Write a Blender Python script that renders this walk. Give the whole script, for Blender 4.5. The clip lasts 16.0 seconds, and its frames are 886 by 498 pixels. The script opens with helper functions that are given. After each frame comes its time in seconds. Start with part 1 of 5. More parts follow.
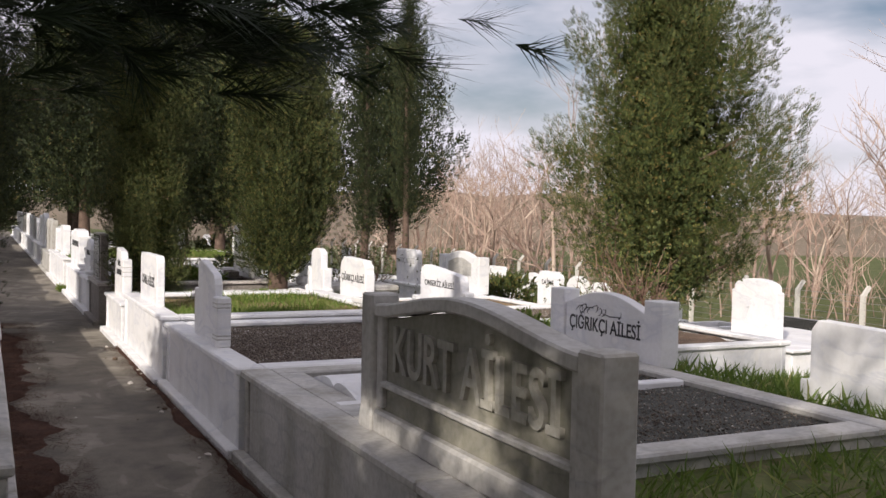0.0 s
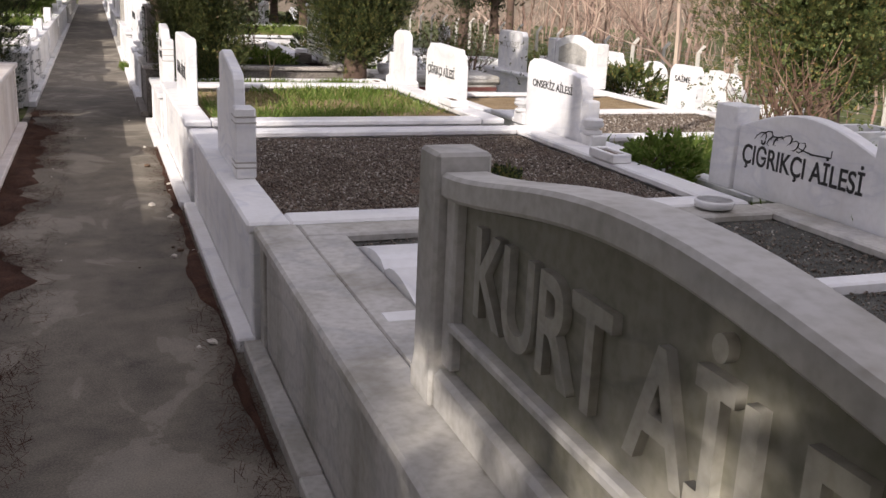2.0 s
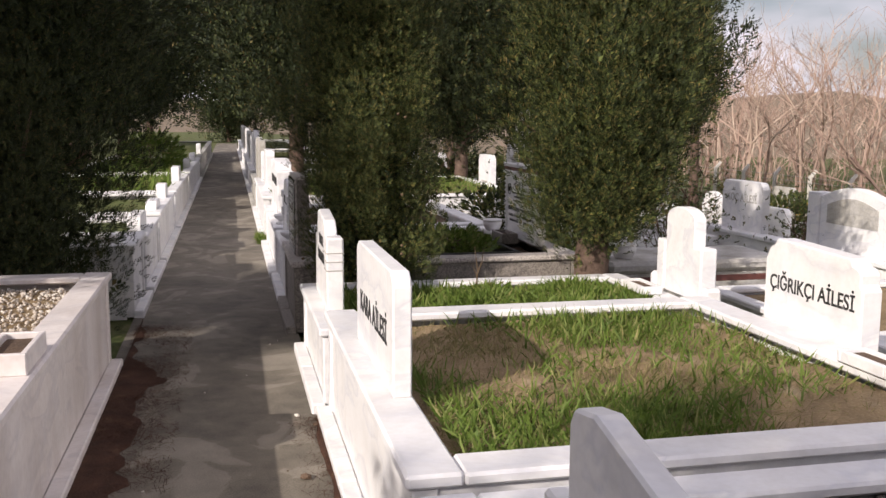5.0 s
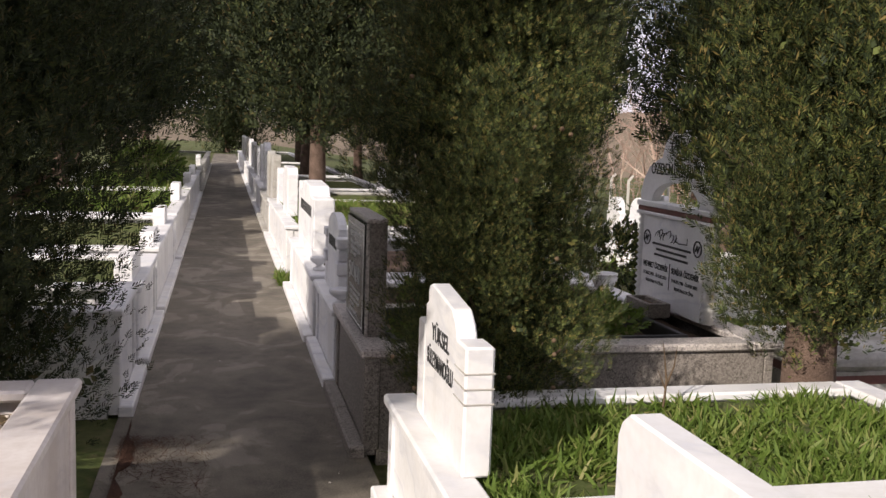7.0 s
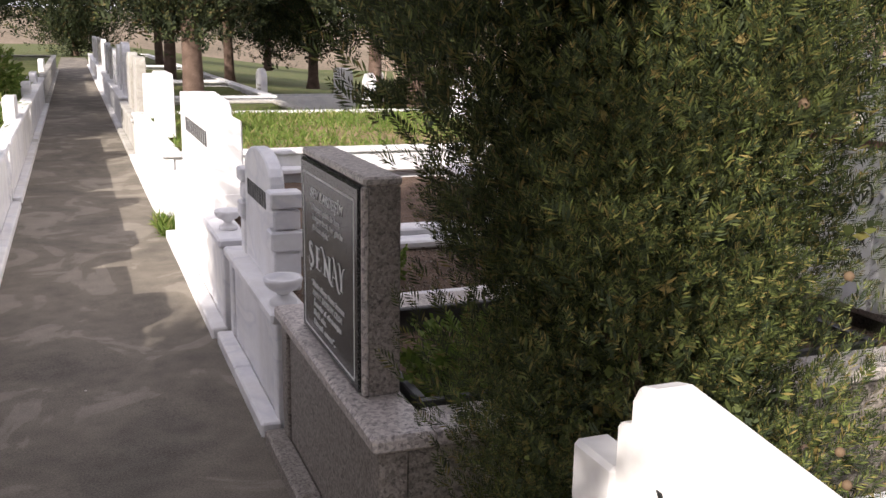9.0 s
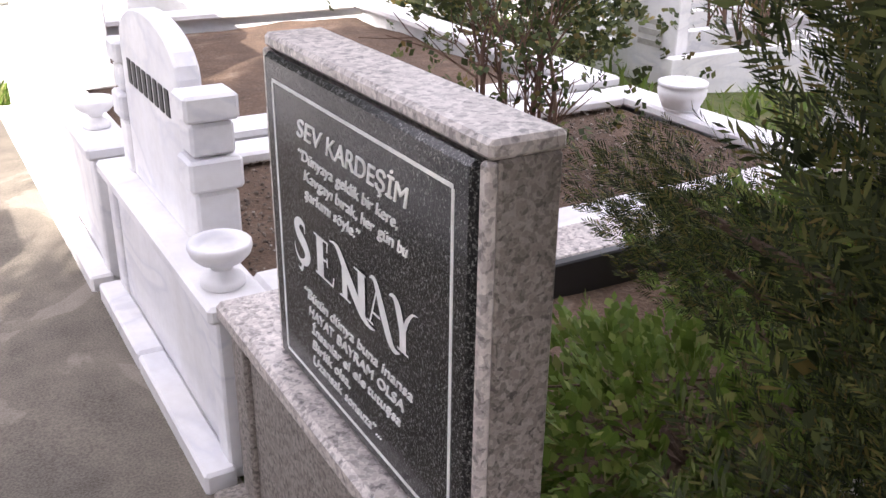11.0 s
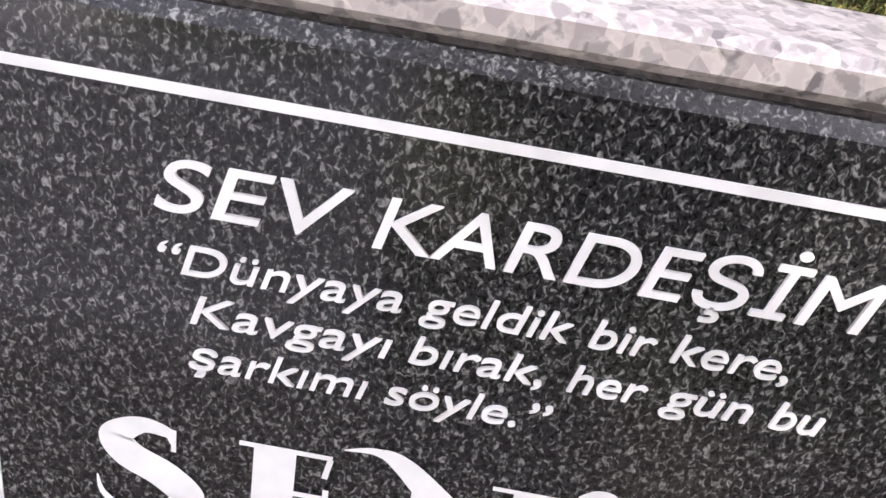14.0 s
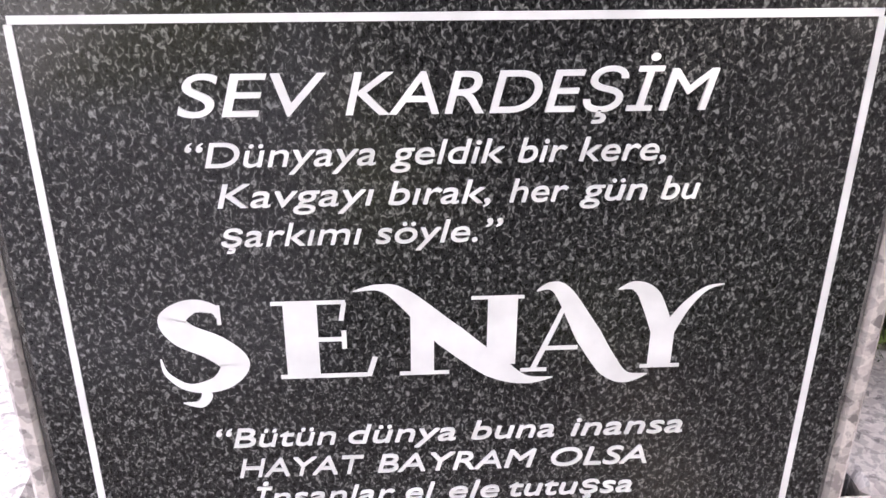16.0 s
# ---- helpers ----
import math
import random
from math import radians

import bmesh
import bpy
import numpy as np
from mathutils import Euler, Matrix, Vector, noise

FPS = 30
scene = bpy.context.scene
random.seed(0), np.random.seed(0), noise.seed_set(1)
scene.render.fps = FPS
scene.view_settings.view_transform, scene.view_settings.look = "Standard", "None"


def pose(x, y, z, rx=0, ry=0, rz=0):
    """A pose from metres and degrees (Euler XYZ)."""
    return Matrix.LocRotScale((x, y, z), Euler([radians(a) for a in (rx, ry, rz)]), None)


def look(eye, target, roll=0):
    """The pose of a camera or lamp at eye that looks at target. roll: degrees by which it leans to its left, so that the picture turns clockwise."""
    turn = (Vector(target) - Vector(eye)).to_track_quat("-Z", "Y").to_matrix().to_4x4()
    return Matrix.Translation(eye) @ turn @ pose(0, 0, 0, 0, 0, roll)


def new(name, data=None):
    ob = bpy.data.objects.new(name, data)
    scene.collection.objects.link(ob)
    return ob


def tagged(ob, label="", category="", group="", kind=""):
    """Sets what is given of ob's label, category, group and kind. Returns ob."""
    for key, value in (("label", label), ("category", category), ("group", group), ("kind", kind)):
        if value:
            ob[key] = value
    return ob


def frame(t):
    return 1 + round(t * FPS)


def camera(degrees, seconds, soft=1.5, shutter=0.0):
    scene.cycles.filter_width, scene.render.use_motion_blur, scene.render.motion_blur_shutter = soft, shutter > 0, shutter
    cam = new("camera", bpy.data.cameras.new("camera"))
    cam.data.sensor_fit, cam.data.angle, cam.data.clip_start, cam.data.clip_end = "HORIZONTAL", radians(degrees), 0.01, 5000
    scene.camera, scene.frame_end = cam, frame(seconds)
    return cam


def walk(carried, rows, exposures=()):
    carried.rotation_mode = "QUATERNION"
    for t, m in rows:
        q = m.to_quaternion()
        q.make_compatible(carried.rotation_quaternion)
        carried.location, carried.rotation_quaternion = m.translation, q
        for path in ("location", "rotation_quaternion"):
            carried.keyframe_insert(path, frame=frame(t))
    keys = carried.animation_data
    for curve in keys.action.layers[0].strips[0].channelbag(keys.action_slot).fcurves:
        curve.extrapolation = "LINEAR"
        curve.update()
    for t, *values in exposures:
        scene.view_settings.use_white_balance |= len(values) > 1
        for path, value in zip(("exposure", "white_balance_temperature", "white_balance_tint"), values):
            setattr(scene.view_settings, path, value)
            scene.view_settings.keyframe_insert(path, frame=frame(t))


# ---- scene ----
cam = camera(50.4, 16.0)

PATH = [
    (0, look((-0.233, -2.420, 1.439), (0.512, -0.892, 1.379), 1.2)),
    (0.5, look((0.032, -2.009, 1.427), (0.697, -0.451, 1.294), 1.2)),
    (1, look((0.266, -1.561, 1.497), (0.903, -0.012, 1.205), 0.8)),
    (1.5, look((0.482, -1.119, 1.477), (1.135, 0.404, 1.096), 1.2)),
    (2, look((0.570, -0.589, 1.442), (1.139, 0.947, 0.986), 2.4)),
    (2.5, look((0.616, -0.068, 1.475), (1.117, 1.512, 1.100), 2.4)),
    (3, look((0.693, 0.544, 1.524), (1.112, 2.163, 1.219), 1.8)),
    (3.5, look((0.693, 1.128, 1.552), (1.079, 2.755, 1.246), 0.8)),
    (4, look((0.706, 1.824, 1.548), (1.089, 3.463, 1.307), 0.2)),
    (4.2, look((0.679, 2.026, 1.575), (1.047, 3.668, 1.331), 0.3)),
    (6.3, look((0.462, 4.646, 1.538), (0.844, 6.293, 1.355), 0.2)),
    (6.5, look((0.409, 4.833, 1.565), (0.775, 6.484, 1.391), 0.9)),
    (7, look((0.376, 5.478, 1.552), (0.763, 7.121, 1.347), 2.0)),
    (7.5, look((0.382, 6.076, 1.548), (0.828, 7.698, 1.306), 1.5)),
    (8, look((0.379, 6.669, 1.525), (0.872, 8.276, 1.268), 1.1)),
    (8.5, look((0.388, 7.200, 1.508), (0.959, 8.769, 1.193), 0.6)),
    (9, look((0.400, 7.779, 1.486), (1.002, 9.324, 1.108), 0.9)),
    (9.2, look((0.343, 8.031, 1.470), (0.970, 9.564, 1.090), 1.2)),
    (11.3, look((0.588, 9.390, 1.424), (1.420, 10.778, 0.592), 1.6)),
    (11.5, look((0.617, 9.487, 1.417), (1.420, 10.851, 0.519), 2.7)),
    (12, look((0.641, 9.733, 1.306), (1.438, 11.049, 0.333), 2.4)),
    (12.5, look((0.648, 9.989, 1.199), (1.652, 11.139, 0.208), 2.4)),
    (13, look((0.651, 10.206, 1.186), (1.894, 11.106, 0.208), 4.7)),
    (13.5, look((0.689, 10.353, 1.220), (2.104, 10.944, 0.240), 8.4)),
    (14, look((0.643, 10.456, 1.235), (2.227, 10.474, 0.337), 9.9)),
    (14.5, look((0.637, 10.491, 1.275), (2.078, 10.353, 0.171), 6.2)),
    (15, look((0.560, 10.459, 1.283), (1.977, 10.292, 0.154), 3.3)),
    (15.5, look((0.477, 10.446, 1.270), (2.003, 10.381, 0.281), 0.4)),
    (16, look((0.436, 10.470, 1.198), (2.062, 10.364, 0.389), 0.3)),
]
walk(cam, PATH, [(0, 0.1, 6400, 13), (2.5, 0.3, 6450, 15), (4, 0.2, 6500, 16), (6.5, 0.1, 6550, 14), (8.5, 0.45, 6500, 15), (9.2, 0.9, 6450, 15), (11.3, 2.05, 6350, 16), (12.5, 2.22, 6350, 16), (14, 2.75, 6350, 16), (16, 2.8, 6350, 17)])

# ---- world, sun ----
SUN_EL, SUN_AZ = 27.0, 230.0     # degrees; azimuth of the place the sun shines from, from +y clockwise
sd = Vector((math.sin(radians(SUN_AZ)) * math.cos(radians(SUN_EL)), math.cos(radians(SUN_AZ)) * math.cos(radians(SUN_EL)), math.sin(radians(SUN_EL))))
world = bpy.data.worlds.new("world")
scene.world = world
world.use_nodes = True
wn, wl = world.node_tree.nodes, world.node_tree.links
wn.clear()
w_out, w_bg, w_sky = wn.new("ShaderNodeOutputWorld"), wn.new("ShaderNodeBackground"), wn.new("ShaderNodeTexSky")
w_sky.sky_type, w_sky.sun_disc = "NISHITA", False
w_sky.sun_elevation, w_sky.sun_rotation = radians(SUN_EL), radians(SUN_AZ)
w_sky.air_density, w_sky.dust_density = 1.0, 2.0
w_tc, w_map, w_no, w_rm, w_mx = wn.new("ShaderNodeTexCoord"), wn.new("ShaderNodeMapping"), wn.new("ShaderNodeTexNoise"), wn.new("ShaderNodeValToRGB"), wn.new("ShaderNodeMixRGB")
w_map.inputs["Scale"].default_value = (1.6, 1.6, 5.0)
w_no.inputs["Scale"].default_value, w_no.inputs["Detail"].default_value = 1.7, 6
w_rm.color_ramp.elements[0].position, w_rm.color_ramp.elements[1].position = 0.30, 0.52
w_mx.inputs[2].default_value = (13.0, 12.6, 13.7, 1)
wl.new(w_tc.outputs["Generated"], w_map.inputs["Vector"])
wl.new(w_map.outputs[0], w_no.inputs["Vector"])
wl.new(w_no.outputs[0], w_rm.inputs[0])
wl.new(w_rm.outputs[0], w_mx.inputs[0])
wl.new(w_sky.outputs[0], w_mx.inputs[1])
wl.new(w_mx.outputs[0], w_bg.inputs[0])
w_bg.inputs["Strength"].default_value = 0.061
wl.new(w_bg.outputs[0], w_out.inputs[0])
sun = new("sun", bpy.data.lights.new("sun", "SUN"))
sun.data.energy, sun.data.angle, sun.data.color = 5.0, radians(0.53), (1.0, 0.93, 0.82)
sun.matrix_world = look(sd * 60, (0, 0, 0))


# ---- materials ----
def mat(name, rough=0.6, metal=0.0, spec=0.5):
    m = bpy.data.materials.new(name)
    m.use_nodes = True
    n = m.node_tree.nodes
    b = n["Principled BSDF"]
    b.inputs["Roughness"].default_value, b.inputs["Metallic"].default_value = rough, metal
    b.inputs["Specular IOR Level"].default_value = spec
    return m, n, m.node_tree.links, b


def ramp(n, l, src, stops):
    r = n.new("ShaderNodeValToRGB")
    e = r.color_ramp.elements
    while len(e) < len(stops):
        e.new(0.5)
    for q, (p, c) in zip(e, stops):
        q.position, q.color = p, (*c, 1)
    l.new(src, r.inputs[0])
    return r.outputs[0]


def tex(n, l, kind, scale, detail=4, stretch=(1, 1, 1), warp=0.0):
    c, mp = n.new("ShaderNodeNewGeometry"), n.new("ShaderNodeMapping")
    mp.inputs["Scale"].default_value = stretch
    l.new(c.outputs["Position"], mp.inputs["Vector"])
    t = n.new("ShaderNodeTex" + kind)
    t.inputs["Scale"].default_value = scale
    if kind == "Noise":
        t.inputs["Detail"].default_value, t.inputs["Distortion"].default_value = detail, warp
    l.new(mp.outputs[0], t.inputs["Vector"])
    return t


def mix(n, l, fac, a, b, mode="MIX"):
    m = n.new("ShaderNodeMixRGB")
    m.blend_type = mode
    for k, v in ((0, fac), (1, a), (2, b)):
        if isinstance(v, (int, float)):
            m.inputs[k].default_value = v if k == 0 else (v, v, v, 1)
        elif isinstance(v, tuple):
            m.inputs[k].default_value = (*v, 1)
        else:
            l.new(v, m.inputs[k])
    return m.outputs[0]


def bump(n, l, b, src, strength, dist=0.01):
    u = n.new("ShaderNodeBump")
    u.inputs["Strength"].default_value, u.inputs["Distance"].default_value = strength, dist
    l.new(src, u.inputs["Height"])
    l.new(u.outputs[0], b.inputs["Normal"])


def marble(name, base, vein, dirt, amount, rough=0.45):
    m, n, l, b = mat(name, rough)
    v = tex(n, l, "Noise", 1.6, 10, (1, 1, 2.4), 0.9)
    c = ramp(n, l, v.outputs[0], [(0.40, base), (0.50, tuple(0.5 * (p + q) for p, q in zip(base, vein))), (0.53, vein), (0.57, base), (0.75, tuple(x * 0.93 for x in base))])
    s = tex(n, l, "Noise", 1.4, 6, (2.6, 2.6, 0.5))
    g = tex(n, l, "Noise", 38, 5)
    f = ramp(n, l, s.outputs[0], [(0.45, (0, 0, 0)), (0.75, (amount,) * 3)])
    c = mix(n, l, f, c, dirt)
    f2 = ramp(n, l, g.outputs[0], [(0.4, (0, 0, 0)), (0.8, (amount * 0.6,) * 3)])
    c = mix(n, l, f2, c, dirt)
    l.new(c, b.inputs["Base Color"])
    r = ramp(n, l, s.outputs[0], [(0.3, (rough - 0.12,) * 3), (0.8, (rough + 0.25,) * 3)])
    l.new(r, b.inputs["Roughness"])
    bump(n, l, b, g.outputs[0], 0.12, 0.004)
    return m


M_WHITE = marble("white_marble", (0.80, 0.79, 0.79), (0.66, 0.66, 0.69), (0.50, 0.47, 0.42), 0.35)
M_GREYM = marble("weathered_marble", (0.52, 0.50, 0.47), (0.40, 0.39, 0.38), (0.20, 0.18, 0.13), 0.75, 0.6)
# dirt and tree shade on the lettered panel are put into the next two
M_SHADEM = marble("old_shaded_marble", (0.26, 0.245, 0.20), (0.20, 0.19, 0.16), (0.10, 0.10, 0.05), 0.85, 0.7)
M_MID = marble("mid_shaded_marble", (0.38, 0.36, 0.31), (0.30, 0.29, 0.26), (0.15, 0.14, 0.09), 0.8, 0.7)
M_PINK = marble("pinkish_marble", (0.74, 0.69, 0.67), (0.62, 0.58, 0.58), (0.45, 0.38, 0.33), 0.5, 0.55)


def granite(name, cols, scale, rough):
    m, n, l, b = mat(name, rough)
    v = tex(n, l, "Voronoi", scale)
    w = tex(n, l, "Noise", scale * 0.9, 3)
    c = ramp(n, l, v.outputs["Color"], [(0.0, cols[0]), (0.35, cols[1]), (0.6, cols[2]), (0.85, cols[3])])
    c2 = ramp(n, l, w.outputs[0], [(0.42, cols[0]), (0.5, cols[2]), (0.6, cols[1])])
    c = mix(n, l, 0.45, c, c2)
    big = tex(n, l, "Noise", 3.0, 5)
    c = mix(n, l, ramp(n, l, big.outputs[0], [(0.4, (0, 0, 0)), (0.8, (0.35,) * 3)]), c, (0.2, 0.18, 0.15))
    l.new(c, b.inputs["Base Color"])
    bump(n, l, b, w.outputs[0], 0.06, 0.002)
    return m


M_GRAN = granite("speckled_granite", ((0.10, 0.09, 0.09), (0.45, 0.40, 0.38), (0.62, 0.57, 0.53), (0.78, 0.72, 0.67)), 95, 0.32)
M_GRANR = granite("rough_granite", ((0.05, 0.045, 0.04), (0.19, 0.165, 0.145), (0.31, 0.275, 0.245), (0.40, 0.36, 0.325)), 120, 0.6)


def black_granite():
    m, n, l, b = mat("polished_black_granite", 0.14, 0, 0.35)
    w = tex(n, l, "Noise", 290, 5, (1, 1, 0.75), 0.9)
    z = tex(n, l, "Noise", 420, 3)
    c = ramp(n, l, w.outputs[0], [(0.44, (0.009, 0.009, 0.010)), (0.54, (0.028, 0.028, 0.028)), (0.60, (0.12, 0.12, 0.115)), (0.70, (0.26, 0.26, 0.25))])
    c = mix(n, l, ramp(n, l, z.outputs[0], [(0.45, (0, 0, 0)), (0.7, (0.6,) * 3)]), c, (0.03, 0.03, 0.03))
    l.new(c, b.inputs["Base Color"])
    bump(n, l, b, z.outputs[0], 0.03, 0.001)
    return m


M_BLACK = black_granite()


def concrete_path():
    m, n, l, b = mat("stained_concrete", 0.85)
    a = tex(n, l, "Noise", 2.1, 9, (1, 0.75, 1), 0.9)
    g = tex(n, l, "Noise", 9, 8)
    f = tex(n, l, "Noise", 160, 4)
    c = ramp(n, l, a.outputs[0], [(0.36, (0.05, 0.04, 0.03)), (0.45, (0.10, 0.083, 0.062)), (0.555, (0.14, 0.117, 0.089)), (0.57, (0.235, 0.205, 0.165)), (0.7, (0.29, 0.255, 0.21))])
    c = mix(n, l, 0.3, c, ramp(n, l, g.outputs[0], [(0.3, (0.07, 0.06, 0.046)), (0.7, (0.26, 0.23, 0.185))]))
    c = mix(n, l, 0.25, c, ramp(n, l, f.outputs[0], [(0.35, (0.035, 0.032, 0.027)), (0.65, (0.31, 0.28, 0.235))]))
    l.new(c, b.inputs["Base Color"])
    bump(n, l, b, mix(n, l, 0.5, g.outputs[0], f.outputs[0]), 0.35, 0.006)
    return m


M_CONC = concrete_path()


def earthy(name, stops, scale, rough=0.95, dist=0.02, detail=8):
    m, n, l, b = mat(name, rough, 0, 0.2)
    a, f = tex(n, l, "Noise", scale, detail), tex(n, l, "Noise", scale * 14, 6)
    c = mix(n, l, 0.5, ramp(n, l, a.outputs[0], stops), ramp(n, l, f.outputs[0], stops))
    l.new(c, b.inputs["Base Color"])
    bump(n, l, b, f.outputs[0], 0.6, dist)
    return m


M_GROUND = earthy("grassy_earth", [(0.3, (0.045, 0.06, 0.02)), (0.5, (0.08, 0.10, 0.03)), (0.7, (0.16, 0.13, 0.07))], 1.2)
M_SOIL = earthy("brown_soil", [(0.3, (0.06, 0.045, 0.035)), (0.6, (0.15, 0.10, 0.07)), (0.75, (0.30, 0.25, 0.20))], 6)
M_DRY = earthy("dry_soil", [(0.3, (0.16, 0.11, 0.06)), (0.6, (0.30, 0.22, 0.13)), (0.75, (0.42, 0.35, 0.24))], 6)
M_DARKGRAV = earthy("dark_grit", [(0.3, (0.035, 0.035, 0.03)), (0.55, (0.09, 0.09, 0.08)), (0.75, (0.22, 0.21, 0.19))], 14)
M_LITTER = earthy("needle_litter", [(0.3, (0.03, 0.016, 0.012)), (0.6, (0.085, 0.042, 0.028)), (0.75, (0.18, 0.11, 0.07))], 9)
M_BARK = earthy("bark", [(0.3, (0.06, 0.04, 0.03)), (0.6, (0.16, 0.11, 0.085)), (0.75, (0.27, 0.21, 0.17))], 9)
M_HILL = earthy("wooded_hillside", [(0.3, (0.10, 0.085, 0.06)), (0.6, (0.20, 0.16, 0.12)), (0.75, (0.28, 0.22, 0.17))], 0.25)


def by_island(name, stops, rough, trans=0.0, big=None):
    m, n, l, b = mat(name, rough, 0, 0.3)
    g = n.new("ShaderNodeNewGeometry")
    c = ramp(n, l, g.outputs["Random Per Island"], stops)
    t = tex(n, l, "Noise", 1.6, 4)
    c = mix(n, l, ramp(n, l, t.outputs[0], [(0.35, (0, 0, 0)), (0.75, (0.7,) * 3)]), c, big or tuple(x * 0.55 for x in stops[0][1]))
    l.new(c, b.inputs["Base Color"])
    if trans:
        tr, ms = n.new("ShaderNodeBsdfTranslucent"), n.new("ShaderNodeMixShader")
        l.new(c, tr.inputs[0])
        ms.inputs[0].default_value = trans
        l.new(b.outputs[0], ms.inputs[1])
        l.new(tr.outputs[0], ms.inputs[2])
        l.new(ms.outputs[0], n["Material Output"].inputs[0])
    return m


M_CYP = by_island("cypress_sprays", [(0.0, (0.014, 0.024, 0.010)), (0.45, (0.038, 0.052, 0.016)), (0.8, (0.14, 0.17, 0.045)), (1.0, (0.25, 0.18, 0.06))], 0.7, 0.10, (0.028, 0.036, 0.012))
# the same cypress green darkened: shade on these trees is put into the colour
M_CYPSHADE = by_island("shaded_cypress_sprays", [(0.0, (0.012, 0.020, 0.009)), (0.6, (0.028, 0.040, 0.013)), (0.9, (0.07, 0.085, 0.025)), (1.0, (0.13, 0.09, 0.035))], 0.75, 0.04, (0.022, 0.028, 0.010))
M_CEDAR = by_island("juniper_sprays", [(0.0, (0.022, 0.038, 0.012)), (0.5, (0.06, 0.085, 0.022)), (0.85, (0.13, 0.145, 0.038)), (1.0, (0.24, 0.15, 0.05))], 0.7, 0.06, (0.05, 0.055, 0.016))
M_PINE = by_island("pine_needles", [(0.0, (0.012, 0.024, 0.009)), (1.0, (0.035, 0.055, 0.02))], 0.6, 0.05)
M_TWIG = by_island("bare_twigs", [(0.0, (0.20, 0.14, 0.11)), (0.6, (0.34, 0.25, 0.20)), (1.0, (0.50, 0.41, 0.33))], 0.9, 0, (0.30, 0.19, 0.15))
M_CANE = by_island("rose_canes", [(0.0, (0.09, 0.05, 0.035)), (0.6, (0.17, 0.10, 0.075)), (1.0, (0.27, 0.19, 0.13))], 0.85)
M_GRASS = by_island("green_grass", [(0.0, (0.07, 0.12, 0.02)), (0.6, (0.15, 0.22, 0.04)), (0.9, (0.24, 0.28, 0.08)), (1.0, (0.40, 0.34, 0.16))], 0.6, 0.35, (0.11, 0.17, 0.03))
M_DRYG = by_island("dry_grass", [(0.0, (0.12, 0.15, 0.04)), (0.5, (0.25, 0.22, 0.09)), (1.0, (0.42, 0.34, 0.19))], 0.8, 0.2, (0.2, 0.17, 0.07))
M_PEB = by_island("grey_pebbles", [(0.0, (0.07, 0.055, 0.045)), (0.5, (0.16, 0.13, 0.105)), (0.9, (0.27, 0.23, 0.19)), (1.0, (0.55, 0.52, 0.48))], 0.85, 0, (0.13, 0.10, 0.08))
M_PEBL = by_island("pale_pebbles", [(0.0, (0.25, 0.20, 0.16)), (0.5, (0.48, 0.42, 0.36)), (1.0, (0.72, 0.68, 0.62))], 0.8, 0, (0.4, 0.34, 0.28))
M_CONE = by_island("cypress_cones", [(0.0, (0.08, 0.055, 0.035)), (1.0, (0.15, 0.10, 0.06))], 0.8)


def plain(name, c, rough, metal=0.0):
    m, n, l, b = mat(name, rough, metal)
    t = tex(n, l, "Noise", 30, 5)
    l.new(ramp(n, l, t.outputs[0], [(0.3, tuple(x * 0.8 for x in c)), (0.7, c)]), b.inputs["Base Color"])
    return m


M_INK = plain("black_paint", (0.02, 0.02, 0.02), 0.5)
M_LETTER = plain("white_frosted_letter", (0.80, 0.80, 0.78), 0.65)
M_RED = plain("dark_red_band", (0.16, 0.06, 0.05), 0.5)
M_WIRE = plain("galvanised_wire", (0.35, 0.35, 0.34), 0.5, 0.8)
M_POST = plain("pale_concrete", (0.60, 0.57, 0.52), 0.85)
M_BLKKERB = plain("black_kerb", (0.03, 0.03, 0.032), 0.35)


# ---- makers ----
def part(name, bm, material, parent=None, label="", smooth=False):
    me = bpy.data.meshes.new(name)
    if isinstance(bm, tuple):
        me.from_pydata(*bm)
    else:
        bm.to_mesh(me)
        bm.free()
    me.materials.append(material)
    if smooth:
        me.polygons.foreach_set("use_smooth", [True] * len(me.polygons))
    ob = new(name, me)
    ob.parent = parent
    if label:
        tagged(ob, label)
    return ob


def thing(name, m, label, category, group="", kind=""):
    ob = new(name)
    ob.matrix_basis = m
    ob.empty_display_size = 0.1
    return tagged(ob, label, category, group, kind)


def soften(bm, w, seg=1):
    if w > 0:
        bmesh.ops.bevel(bm, geom=[e for e in bm.edges if e.calc_face_angle(0) > 0.5], offset=w, segments=seg, affect="EDGES", clamp_overlap=True)
    return bm


def box(x0, x1, y0, y1, z0, z1, w=0.006):
    bm = bmesh.new()
    bmesh.ops.create_cube(bm, size=1, matrix=Matrix.Translation(((x0 + x1) / 2, (y0 + y1) / 2, (z0 + z1) / 2)) @ Matrix.Diagonal((x1 - x0, y1 - y0, z1 - z0, 1)))
    return soften(bm, w)


def slab(outline, y0, y1, w=0.006):
    """A standing slab: an outline in x and z, from y0 (front) to y1 (back)."""
    bm = bmesh.new()
    f = bm.faces.new([bm.verts.new((u, y0, v)) for u, v in outline])
    q = bmesh.ops.extrude_face_region(bm, geom=[f])
    bmesh.ops.translate(bm, verts=[v for v in q["geom"] if isinstance(v, bmesh.types.BMVert)], vec=(0, y1 - y0, 0))
    bmesh.ops.recalc_face_normals(bm, faces=bm.faces)
    return soften(bm, w)


